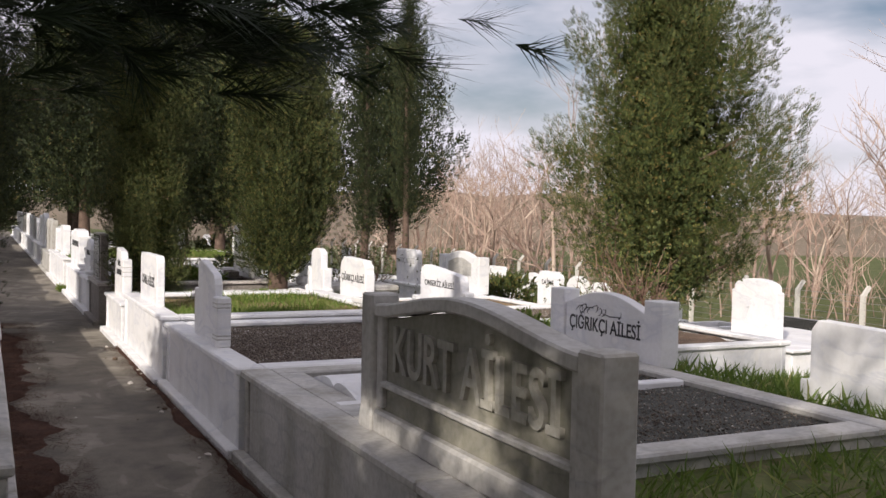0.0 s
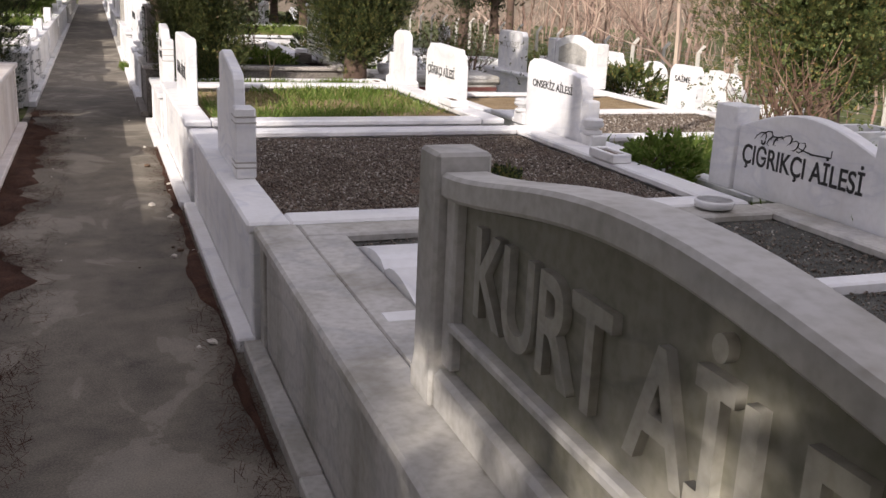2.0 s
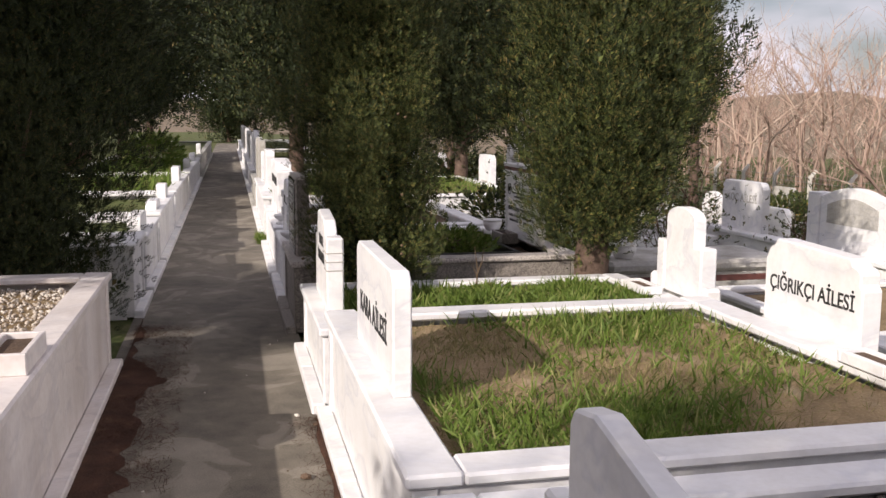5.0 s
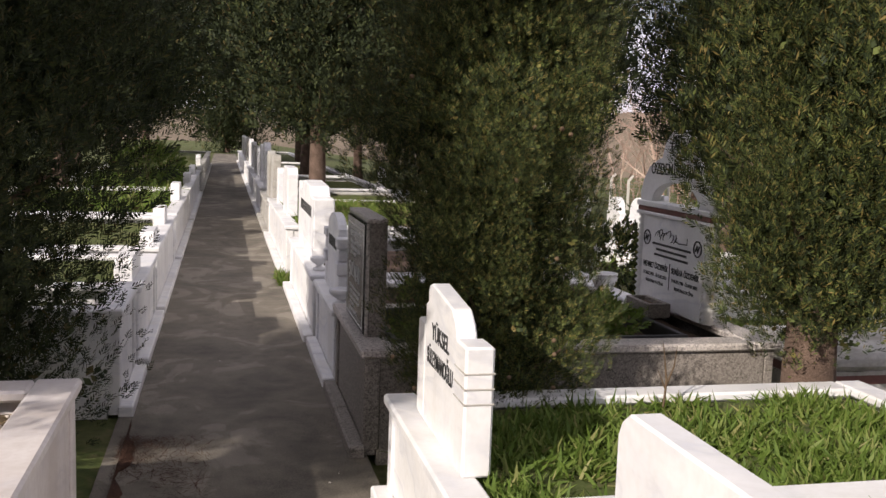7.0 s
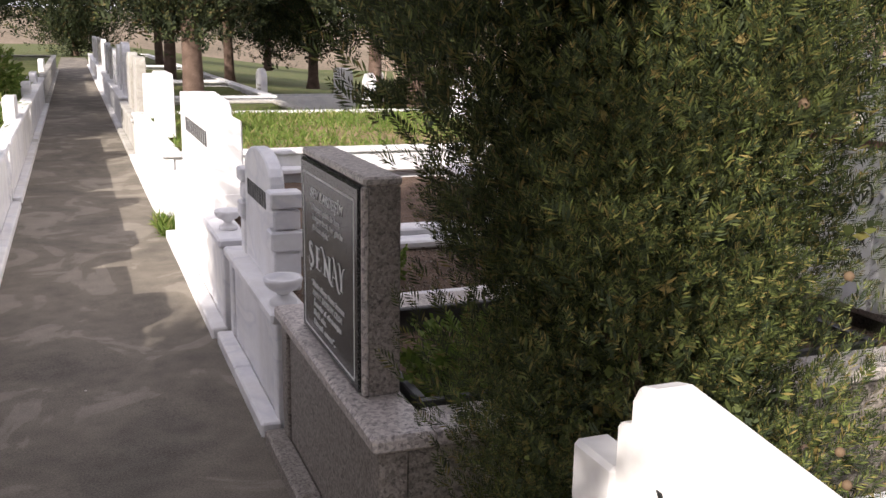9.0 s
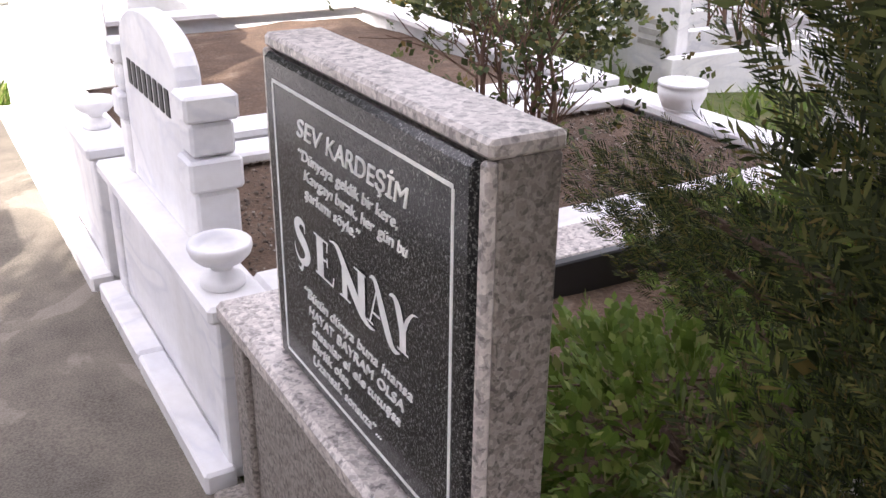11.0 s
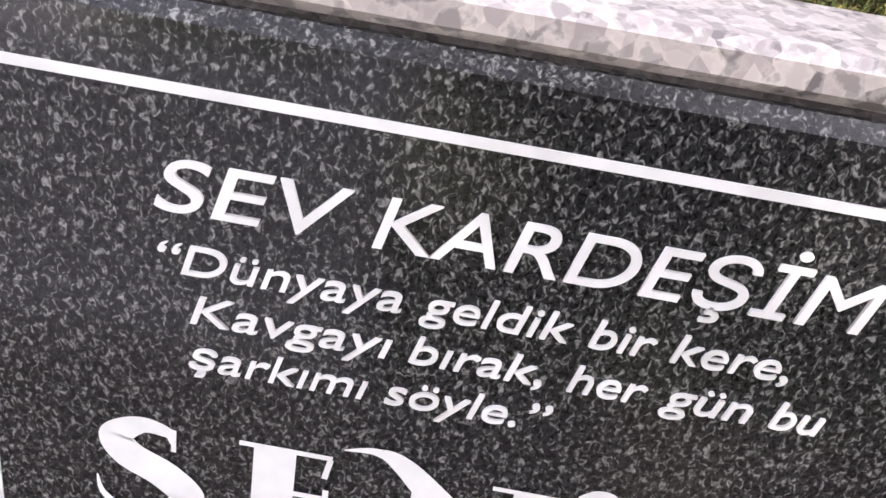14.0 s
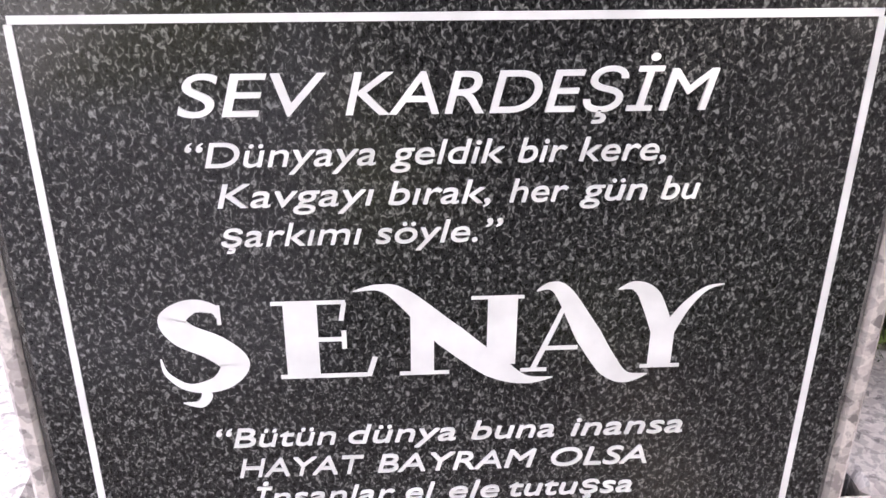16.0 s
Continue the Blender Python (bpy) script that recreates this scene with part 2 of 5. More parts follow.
def turned(profile, n=24):
    """A body of revolution from (radius, height) pairs."""
    bm = bmesh.new()
    rings = [[bm.verts.new((r * math.cos(2 * math.pi * i / n), r * math.sin(2 * math.pi * i / n), h)) for i in range(n)] for r, h in profile]
    for a, b in zip(rings, rings[1:]):
        for i in range(n):
            bm.faces.new((a[i], a[(i + 1) % n], b[(i + 1) % n], b[i]))
    bm.faces.new(rings[0][::-1])
    bm.faces.new(rings[-1])
    bmesh.ops.recalc_face_normals(bm, faces=bm.faces)
    return bm


def lettering(body, size, m, material, parent, shear=0.0, depth=0.0015, width=None, space=1.0, bold=0.0, align="CENTER", name="lettering"):
    """A line of raised letters; m puts its x along the line and its z out of the face."""
    cu = bpy.data.curves.new(name, "FONT")
    cu.body, cu.size, cu.shear, cu.extrude, cu.space_character, cu.offset = body, size, shear, depth, space, bold
    cu.align_x = align
    tmp = new("letters", cu)
    bpy.context.view_layer.update()
    me = bpy.data.meshes.new_from_object(tmp.evaluated_get(bpy.context.evaluated_depsgraph_get()))
    bpy.data.objects.remove(tmp)
    if width and len(me.vertices):
        xs = [v.co.x for v in me.vertices]
        s, x0 = width / (max(xs) - min(xs)), (min(xs) if align == "LEFT" else (max(xs) + min(xs)) / 2)
        for v in me.vertices:
            v.co.x = (v.co.x - x0) * s
    me.materials.clear()
    me.materials.append(material)
    ob = new(name, me)
    ob.parent, ob.matrix_basis = parent, m
    return ob


def face(u, v, y=0.0):
    """Where a line of letters sits on a slab's front: u across, v up, y the front."""
    return pose(u, y - 0.001, v, 90, 0, 0)


FACE_PATH = -90   # turn of a stone that looks on the path


def arc(u0, u1, v0, v1, n=14, power=1.0):
    """Points from (u0, v0) to (u1, v0) bulging up to v1."""
    return [(u0 + (u1 - u0) * i / n, v0 + (v1 - v0) * math.sin(math.pi * i / n) ** power) for i in range(n + 1)]


def surround(label, x0, x1, y0, y1, top, material, front=0.05, kerb=0.16, deep=0.0, plinth=True, cap=0.045, seam=0.0, group="grave surrounds", fill=0.07):
    """A walled grave plot: low walls of panels with corner posts, a plinth on the path's side and cap slabs on top."""
    t = thing("grave_surround", pose(x0, y0, 0), label, "grave surround", group)
    a, b, k = x1 - x0, y1 - y0, kerb
    z0 = -deep
    part("front_panel", box(0.035, 0.035 + 0.05, 0.03, b - 0.03, z0, top - cap, 0.004), material, t)
    part("back_panel", box(a - 0.08, a - 0.03, 0.03, b - 0.03, -0.5, top - cap, 0.004), material, t)
    part("side_panel", box(0.09, a - 0.085, 0.03, 0.08, -0.5, top - cap, 0.004), material, t)
    part("side_panel", box(0.09, a - 0.085, b - 0.08, b - 0.03, -0.5, top - cap, 0.004), material, t)
    part("corner_post", box(0.022, 0.10, 0.02, 0.10, 0.03, top - cap, 0.006), material, t)
    part("corner_post", box(0.022, 0.10, b - 0.10, b - 0.02, 0.03, top - cap, 0.006), material, t)
    if plinth:
        half = b * 0.55
        part("plinth", box(-0.045, 0.033, 0.0, half - 0.002, -0.02, 0.055, 0.008), material, t)
        part("plinth", box(-0.045, 0.033, half + 0.002, b, -0.02, 0.058, 0.008), material, t)
    part("cap_slab", box(0.0, k, 0.0, b, top - cap, top, 0.010), material, t)
    part("cap_slab", box(a - k, a, 0.0, b, top - cap, top - 0.002, 0.010), material, t)
    part("cap_slab", box(k + 0.002, a - k - 0.002, 0.0, k, top - cap, top - 0.003, 0.010), material, t)
    part("cap_slab", box(k + 0.002, a - k - 0.002, b - k, b, top - cap, top - 0.003, 0.010), material, t)
    return t


def sheet(x0, x1, y0, y1, z, nx, ny, rough, seed=0):
    """An uneven bed of soil or gravel with a skirt down into its frame."""
    vs, fs = [], []
    for j in range(ny + 1):
        for i in range(nx + 1):
            x, y = x0 + (x1 - x0) * i / nx, y0 + (y1 - y0) * j / ny
            vs.append((x, y, z + rough * (noise.noise((x * 2.1, y * 2.1, seed)) + 0.5 * noise.noise((x * 7, y * 7, seed)))))
    for j in range(ny):
        for i in range(nx):
            a = j * (nx + 1) + i
            fs.append((a, a + 1, a + nx + 2, a + nx + 1))
    return vs, [], fs


rng = np.random.default_rng(5)


def scatter(verts, faces, places, rots, scales):
    """Many copies of a small template joined into one set of vertices and faces."""
    v = np.asarray(verts, float)
    n, k = len(places), len(v)
    out = np.einsum("nij,kj->nki", rots, v) * np.asarray(scales)[:, None, None] + np.asarray(places)[:, None, :]
    f = [tuple(i + c for i in q) for c in range(0, n * k, k) for q in faces]
    return [tuple(p) for p in out.reshape(-1, 3)], [], f


def quick_mesh(name, verts, faces, places, rots, scales, material, parent=None):
    """The same, written straight into a mesh; all faces of the template have the same number of corners."""
    v, q = np.asarray(verts, np.float32), np.asarray(faces, np.int32)
    n, k, c = len(places), len(v), q.shape[1]
    out = (np.einsum("nij,kj->nki", rots, v) * np.asarray(scales)[:, None, None] + np.asarray(places)[:, None, :]).astype(np.float32)
    idx = (q[None] + (np.arange(n, dtype=np.int32) * k)[:, None, None]).reshape(-1)
    me = bpy.data.meshes.new(name)
    me.vertices.add(n * k)
    me.vertices.foreach_set("co", out.reshape(-1))
    me.loops.add(len(idx))
    me.loops.foreach_set("vertex_index", idx)
    me.polygons.add(n * len(q))
    me.polygons.foreach_set("loop_start", np.arange(0, len(idx), c, dtype=np.int32))
    me.update(calc_edges=True)
    me.materials.append(material)
    ob = new(name, me)
    ob.parent = parent
    return ob


def frames_along(d, spin=None):
    """Rotations that carry z onto each direction d."""
    d = d / np.linalg.norm(d, axis=1, keepdims=True)
    r = rng.normal(size=d.shape)
    x = np.cross(r, d)
    x /= np.linalg.norm(x, axis=1, keepdims=True)
    return np.stack([x, np.cross(d, x), d], axis=2)


def spray(blades, length, width, spread):
    """A flat feathery spray of scale leaves: thin blades off a curved stalk, all triangles."""
    vs, fs = [], []
    for i in range(blades):
        t = (i + 0.5) / blades
        side = (-1, 1)[i % 2] if i < blades - 1 else 0
        z, l, w = t * 0.8 * length, length * (0.50 - 0.26 * t), width * (1.1 - 0.4 * t)
        s = spread * (1.1 - 0.35 * t)
        dx, dz = side * math.sin(s) * l, math.cos(s if side else 0) * l
        y0, y = 0.12 * length * t * t, 0.12 * length * t * t + 0.10 * length * math.sin(i * 2.4)
        k = len(vs)
        px, pz = -dz / l * w, dx / l * w
        mx, mz = dx * 0.55, z + dz * 0.55
        vs += [(0, y0, z), (mx + px, (y + y0) / 2 + 0.3 * w, mz + pz), (dx, y, z + dz), (mx - px, (y + y0) / 2 - 0.3 * w, mz - pz)]
        fs += [(k, k + 1, k + 2), (k, k + 2, k + 3)]
    return vs, fs


def tube(path, radii, sides=6):
    vs, fs = [], []
    for j, (p, r) in enumerate(zip(path, radii)):
        d = (path[min(j + 1, len(path) - 1)] - path[max(j - 1, 0)]).normalized()
        a = d.orthogonal().normalized()
        b = d.cross(a)
        for i in range(sides):
            w = 2 * math.pi * i / sides
            vs.append(tuple(p + (a * math.cos(w) + b * math.sin(w)) * r))
        if j:
            for i in range(sides):
                c, e = (j - 1) * sides + i, (j - 1) * sides + (i + 1) % sides
                fs.append((c, e, e + sides, c + sides))
    return vs, fs


def joined(tubes):
    V, F = [], []
    for v, f in tubes:
        k = len(V)
        V += v
        F += [tuple(i + k for i in q) for q in f]
    return V, [], F


# places that a shaft of sun reaches through the crowns, with the width of the gap
SHAFTS = [((1.061, 10.377, 0.90), 0.03), ((1.24, 0.72, 0.62), 0.05), ((1.24, 0.50, 0.66), 0.06), ((1.24, 0.18, 0.62), 0.03), ((1.24, 0.34, 0.82), 0.02), ((1.22, 1.02, 0.53), 0.03), ((1.3, 1.5, 0.525), 0.05)]


def unshaded(P, base, reach=0.05):
    """Which of the places in a crown leave the shafts of sun free."""
    keep = np.ones(len(P), bool)
    d = np.array(sd)
    for q, r in SHAFTS:
        w = np.asarray(P) + np.array(base) - np.array(q)
        off = w - (w @ d)[:, None] * d
        keep &= np.linalg.norm(off, axis=1) > r + reach
    return keep


def conifer(label, x, y, z, height, radius, lobes, per, size, material, shape, low=0.25, seed=1, droop=0.0, trunk=0.09, category="cypress tree", blades=9, lean=(0, 0), leaf=1.0, boughs=()):
    """A conifer: tapered trunk, limbs and a crown of lobes made of small sprays. shape(t): the crown's radius at the height t, 0 to 1."""
    R = random.Random(seed)
    t = thing("cypress_tree", pose(x, y, z), label, category, "conifers")
    pts = [Vector((lean[0] * k * k + 0.03 * math.sin(k * 7 + seed), lean[1] * k * k + 0.03 * math.cos(k * 5 + seed), height * k)) for k in (0, 0.04, 0.12, 0.3, 0.55, 0.8, 0.97)]
    v, f = tube(pts, [trunk * s for s in (1.5, 1.1, 1.0, 0.8, 0.5, 0.25, 0.05)], 9)
    part("trunk", (v, [], f), M_BARK, t, smooth=True)
    limbs, cs, ax, sz = [], [], [], []
    for i in range(lobes):
        k = low + (1 - low) * (i + R.random()) / lobes
        a = i * 2.39996 + R.uniform(-0.4, 0.4)
        e = radius * shape((k - low) / (1 - low))
        q = (R.random() ** 0.45) * R.uniform(0.75, 1.12)
        h = k * height + (0.2 - droop) * e * q * 0.6
        c = Vector((lean[0] * k * k + math.cos(a) * e * q * 0.92, lean[1] * k * k + math.sin(a) * e * q * 0.92, h))
        cs.append(c)
        s = R.uniform(0.5, 1.2) * (0.14 + 0.20 * e) * size
        sz.append(s)
        ax.append(Vector((math.cos(a) * (0.55 + droop), math.sin(a) * (0.55 + droop), 0.9 - 1.3 * droop)).normalized())
        if i % 5 == 0:
            b = Vector((lean[0] * k * k, lean[1] * k * k, max(0.06, h - 0.35 * e * q - 0.1)))
            limbs.append(tube([b, b.lerp(c, 0.5) + Vector((0, 0, -0.04)), c], [trunk * 0.28 * (1.1 - k), trunk * 0.18 * (1.1 - k), 0.004], 5))
    for c, s in boughs:
        c = Vector(c)
        cs.append(c)
        sz.append(s)
        ax.append((c - Vector((0, 0, c.z - 0.1))).normalized())
        limbs.append(tube([Vector((0, 0, c.z - 0.2)), c.lerp(Vector((0, 0, c.z - 0.2)), 0.4), c], [0.02, 0.012, 0.004], 5))
    part("limb", joined(limbs), M_BARK, t)
    n = len(cs) * per
    C, A, S = np.repeat(np.array([tuple(c) for c in cs]), per, axis=0), np.repeat(np.array([tuple(a) for a in ax]), per, axis=0), np.repeat(np.array(sz), per)
    d = rng.normal(size=(n, 3))
    d /= np.linalg.norm(d, axis=1, keepdims=True)
    rr = rng.random(n) ** 0.5
    along = (d * A).sum(1, keepdims=True)
    P = C + (d * rr[:, None] + A * along * rr[:, None] * 0.9) * S[:, None]
    D = d * 0.55 + A * 1.0 + rng.normal(size=(n, 3)) * 0.28 + np.array((0, 0, 0.25 - droop))
    free = unshaded(P, (x, y, z), 0.10 * leaf)
    P, D, S = P[free], D[free], S[free]
    n = len(P)
    k = n // 4
    ring = rng.integers(0, n, k)
    core = P[ring] * np.stack([0.55 * rng.random(k) + 0.1] * 2 + [np.ones(k)], 1) + rng.normal(size=(k, 3)) * 0.05
    core = core[unshaded(core, (x, y, z), 0.10)]
    k = len(core)
    vs, fs = spray(6, 1.0, 0.13, 0.8)
    quick_mesh("inner_crown", vs, fs, core, frames_along(rng.normal(size=(k, 3)) + (0, 0, 0.3)), (0.05 + 0.06 * rng.random(k)) * (0.4 + radius), material, t)
    vs, fs = spray(blades, 1.0, 0.40 / blades, 0.72)
    quick_mesh("crown", vs, fs, P, frames_along(D), ((0.30 + 0.35 * rng.random(n)) * S * 0.55 + 0.018) * leaf, material, t)
    return t


# ---- ground, path ----
def land(x, y):
    """Height of the land: level at the path, a bank beside the first plots, falling away to the east."""
    e = max(0.0, min(1.0, (x - 1.15) / 0.35))
    near = max(0.0, min(1.0, (5.2 - y) / 2.5))
    h = 0.45 * near * e - 0.02
    if x > 4:
        h -= 0.115 * (min(x, 22) - 4) - 0.03 * max(0, x - 60) * 0.3
    h -= 0.6 * near * max(0.0, min(1.0, (x - 4) / 4)) * 0.3
    return h + 0.02 * noise.noise((x * 0.8, y * 0.8, 0)) * (1 if abs(x - 0.4) > 0.9 else 0)


def ground_sheet():
    xs = [-400, -120, -50, -25, -14] + [-9 + i for i in range(8)] + [-0.6, -0.2, 0.0, 0.5, 1.0, 1.15, 1.35, 1.55] + [1.9 + 0.5 * i for i in range(44)] + [26, 30, 36, 45, 60, 90, 150, 400]
    ys = [-400, -120, -50, -25, -14, -9] + [-6 + 0.5 * i for i in range(56)] + [23, 25, 28, 32, 37, 43, 50, 60, 80, 120, 400]
    vs = [(x, y, land(x, y) - (0.03 if -0.2 < x < 1.2 else 0)) for y in ys for x in xs]
    n = len(xs)
    return vs, [], [(j * n + i, j * n + i + 1, (j + 1) * n + i + 1, (j + 1) * n + i) for j in range(len(ys) - 1) for i in range(n - 1)]


tagged(part("ground", ground_sheet(), M_GROUND), "grassy earth between the graves", "ground", kind="structure")
pth = part("pavement", sheet(-0.16, 1.06, -8, 62, 0.0, 10, 300, 0.006, 3), M_CONC)
tagged(pth, "narrow stained concrete footpath between grave walls", "path", kind="structure")


def hills():
    vs, fs, n = [], [], 60
    for i in range(n + 1):
        a = radians(-70 + 170 * i / n)
        h = 3.5 + 3 * noise.noise((i * 0.13, 2, 0)) + 1.2 * noise.noise((i * 0.5, 5, 0))
        for r, z in ((95, -4), (120, h * 0.8), (170, h * 1.3), (260, h * 1.2)):
            vs.append((math.sin(a) * r, math.cos(a) * r, z))
    for i in range(n):
        for j in range(3):
            k = i * 4 + j
            fs.append((k, k + 4, k + 5, k + 1))
    return vs, [], fs


tagged(part("backdrop", hills(), M_HILL, smooth=True), "low brown wooded hillside in the distance", "hill", kind="structure")

# ---- grave plots beside the path ----
surround("weathered white marble wall round a family plot", 1.10, 3.58, 0.50, 2.96, 0.525, M_GREYM, kerb=0.17)
surround("white marble wall round a gravel-filled plot", 1.08, 3.42, 2.98, 5.44, 0.53, M_WHITE, kerb=0.17)
surround("white marble wall round a grassy plot", 1.06, 3.24, 5.48, 7.84, 0.57, M_WHITE, kerb=0.17)
surround("white marble wall round a weedy plot", 1.04, 3.34, 7.88, 9.30, 0.46, M_WHITE, kerb=0.14)
surround("white marble wall round a brown soil plot", 1.015, 3.2, 11.08, 12.26, 0.48, M_WHITE, kerb=0.15)
surround("white marble wall round a narrow shaded plot", 1.00, 3.2, 12.32, 14.80, 0.50, M_WHITE, kerb=0.16)
surround("sunlit white marble wall round a grassy plot", 1.00, 4.6, 15.4, 19.4, 0.55, M_WHITE, kerb=0.16)
surround("grey marble wall round a plot", 1.00, 3.4, 19.6, 22.6, 0.45, M_GREYM, kerb=0.16)
surround("white marble wall round a plot far along the path", 1.00, 3.4, 22.8, 27.5, 0.5, M_WHITE, kerb=0.16)
surround("white marble wall round a plot far along the path", 1.00, 3.4, 27.8, 36.0, 0.5, M_WHITE, kerb=0.16)
surround("white marble wall round a plot far along the path", 1.00, 3.4, 36.3, 50.0, 0.5, M_WHITE, kerb=0.16)
surround("pale speckled granite base round a planted plot", 1.015, 3.25, 9.80, 11.02, 0.53, M_GRANR, kerb=0.17)
for q in [o for o in bpy.data.objects if o.name.startswith("cap_slab") and o.parent and "speckled" in o.parent["label"]]:
    q.data.materials[0] = M_GRAN


def mirrored(label, y0, y1, top, material, wide=2.3, x=-0.13):
    """A walled plot on the other side of the path, its plinth turned to the path."""
    t = surround(label, 0, wide, 0, y1 - y0, top, material)
    t.matrix_basis = pose(x, y1, 0, 0, 0, 180)
    return t


mirrored("white marble wall round a low plot", 1.30, 4.10, 0.50, M_GREYM)
mirrored("pinkish white marble wall round a pale gravel plot", 4.30, 9.10, 0.61, M_PINK, 2.6)
mirrored("white marble wall in a tree's shade", 10.6, 11.55, 0.58, M_WHITE)
mirrored("white marble wall round a small plot", 11.7, 13.35, 0.52, M_WHITE)
mirrored("white marble wall round a plot beside the path", 13.5, 16.4, 0.55, M_WHITE)
mirrored("white marble wall round a grassy plot", 16.6, 21.0, 0.55, M_WHITE, 2.6)
mirrored("white marble wall round a plot far along the path", 21.3, 28.0, 0.55, M_WHITE)
mirrored("white marble wall round a plot far along the path", 28.3, 45.0, 0.55, M_GREYM)


surround("low white marble kerb round a brown soil plot", 3.80, 5.95, 3.45, 5.55, 0.44, M_WHITE, kerb=0.13, plinth=False)
surround("low white marble kerb round a gravel plot", 4.0, 6.3, 5.95, 7.55, 0.36, M_WHITE, kerb=0.13, plinth=False)
surround("low white marble kerb round a sandy plot", 4.1, 6.4, 7.75, 9.5, 0.30, M_WHITE, kerb=0.13, plinth=False)

# ---- what fills the plots ----
def bed(name, label, x0, x1, y0, y1, z, material, rough=0.02, category="soil bed", seed=0):
    return tagged(part(name, sheet(x0, x1, y0, y1, z, max(4, int((x1 - x0) * 14)), max(4, int((y1 - y0) * 14)), rough, seed), material), label, category, kind="stuff")


def pebbles(label, x0, x1, y0, y1, z, n, size, material):
    v = [(1, 0, 0), (-1, 0, 0), (0, 0.8, 0), (0, -0.8, 0), (0, 0, 0.6), (0, 0, -0.6)]
    f = [(0, 2, 4), (2, 1, 4), (1, 3, 4), (3, 0, 4), (2, 0, 5), (1, 2, 5), (3, 1, 5), (0, 3, 5)]
    P = np.stack([rng.uniform(x0, x1, n), rng.uniform(y0, y1, n), np.full(n, z)], 1)
    P[:, 2] += rng.uniform(-0.3, 0.5, n) * size
    ob = quick_mesh("gravel", v, f, P, frames_along(rng.normal(size=(n, 3)) * 0.5 + (0, 0, 1)), size * (0.5 + 0.9 * rng.random(n) ** 2), material)
    return tagged(ob, label, "gravel", kind="stuff")


def grass(name, label, places, h, material, lean=0.5, wide=0.02, category="grass"):
    """Bent blades, two triangles each side of a fold."""
    v = [(-wide, 0, 0), (wide, 0, 0), (-wide * 0.8, 0.16, 0.55), (wide * 0.8, 0.16, 0.55), (0, 0.45, 0.95)]
    f = [(0, 1, 2), (1, 3, 2), (2, 3, 4)]
    n = len(places)
    D = np.stack([rng.normal(size=n) * lean, rng.normal(size=n) * lean, np.ones(n)], 1)
    return tagged(quick_mesh(name, v, f, places, frames_along(D), h * (0.35 + 0.9 * rng.random(n)), material), label, category, kind="stuff")


def patch(x0, x1, y0, y1, z, n, clump=2.0, bias=0.0, seed=0.0):
    """Places in a plot, thicker where a noise is high."""
    out = []
    R = random.Random(int(seed * 10) + n)
    while len(out) < n:
        x, y = R.uniform(x0, x1), R.uniform(y0, y1)
        if noise.noise((x * clump, y * clump, seed)) + bias > R.uniform(-0.5, 0.5):
            out.append((x, y, z if not callable(z) else z(x, y)))
    return np.array(out)


bed("grit_bed", "dark grit filling a family plot in two cells", 1.27, 3.41, 0.67, 2.79, 0.485, M_DARKGRAV, 0.012)
pebbles("dark grey grit on a family plot", 1.3, 3.4, 0.68, 2.78, 0.488, 9000, 0.0075, M_PEB)
bed("gravel_bed", "brown-grey gravel filling a marble plot", 1.25, 3.25, 3.15, 5.27, 0.47, M_SOIL, 0.025)
pebbles("loose brown-grey gravel on a marble plot", 1.26, 3.24, 3.16, 5.26, 0.482, 28000, 0.0088, M_PEB)
bed("soil_bed", "dry grassy soil filling a marble plot", 1.23, 3.07, 5.65, 7.67, 0.50, M_DRY, 0.03)
grass("grass", "short dry and green grass on a plot", patch(1.24, 3.06, 5.66, 7.66, 0.49, 9000, 2.2, 0.1, 1.5), 0.058, M_DRYG, 0.9, 0.03)
grass("grass", "tufts of fresh green grass on a plot", patch(1.3, 3.05, 5.68, 7.64, 0.50, 6000, 1.5, -0.18, 4.5), 0.085, M_GRASS, 0.7, 0.05)
bed("soil_bed", "soil under weeds on a marble plot", 1.18, 3.2, 8.02, 9.16, 0.41, M_GROUND, 0.02)
grass("weeds", "lush green weeds and long grass on a plot", patch(1.2, 3.18, 8.03, 9.14, 0.41, 9500, 3.2, -0.05, 7.5), 0.088, M_GRASS, 1.1, 0.075, "weeds")
bed("soil_bed", "soil and plants inside a granite base", 1.17, 3.08, 9.97, 10.87, 0.44, M_SOIL, 0.015)
bed("soil_bed", "dark brown soil inside a marble plot", 1.15, 3.05, 11.25, 12.19, 0.43, M_SOIL, 0.02)
pebbles("dry leaves and grit on brown soil", 1.16, 3.04, 11.26, 12.18, 0.44, 3200, 0.007, M_PEB)
bed("soil_bed", "dark soil inside a marble plot", 1.15, 3.04, 12.64, 14.64, 0.40, M_SOIL, 0.02)
bed("soil_bed", "grass on a sunlit plot", 1.16, 4.44, 15.56, 19.24, 0.52, M_DRY, 0.02)
grass("grass", "sunlit short green grass on a plot", patch(1.16, 4.44, 15.56, 19.24, 0.52, 9000, 1.0, 0.3, 2.5), 0.10, M_GRASS, 0.8, 0.05)
bed("soil_bed", "brown soil filling a low kerbed plot", 3.93, 5.82, 3.58, 5.42, 0.38, M_SOIL, 0.03)
grass("weeds", "green weeds along the edge of a brown soil plot", np.concatenate([patch(3.95, 5.8, 4.7, 5.4, 0.38, 2200, 2.0, 0.0, 2.9), patch(3.95, 4.3, 3.6, 4.8, 0.38, 900, 2.0, 0.0, 3.9)]), 0.11, M_GRASS, 0.9, 0.07, "weeds")
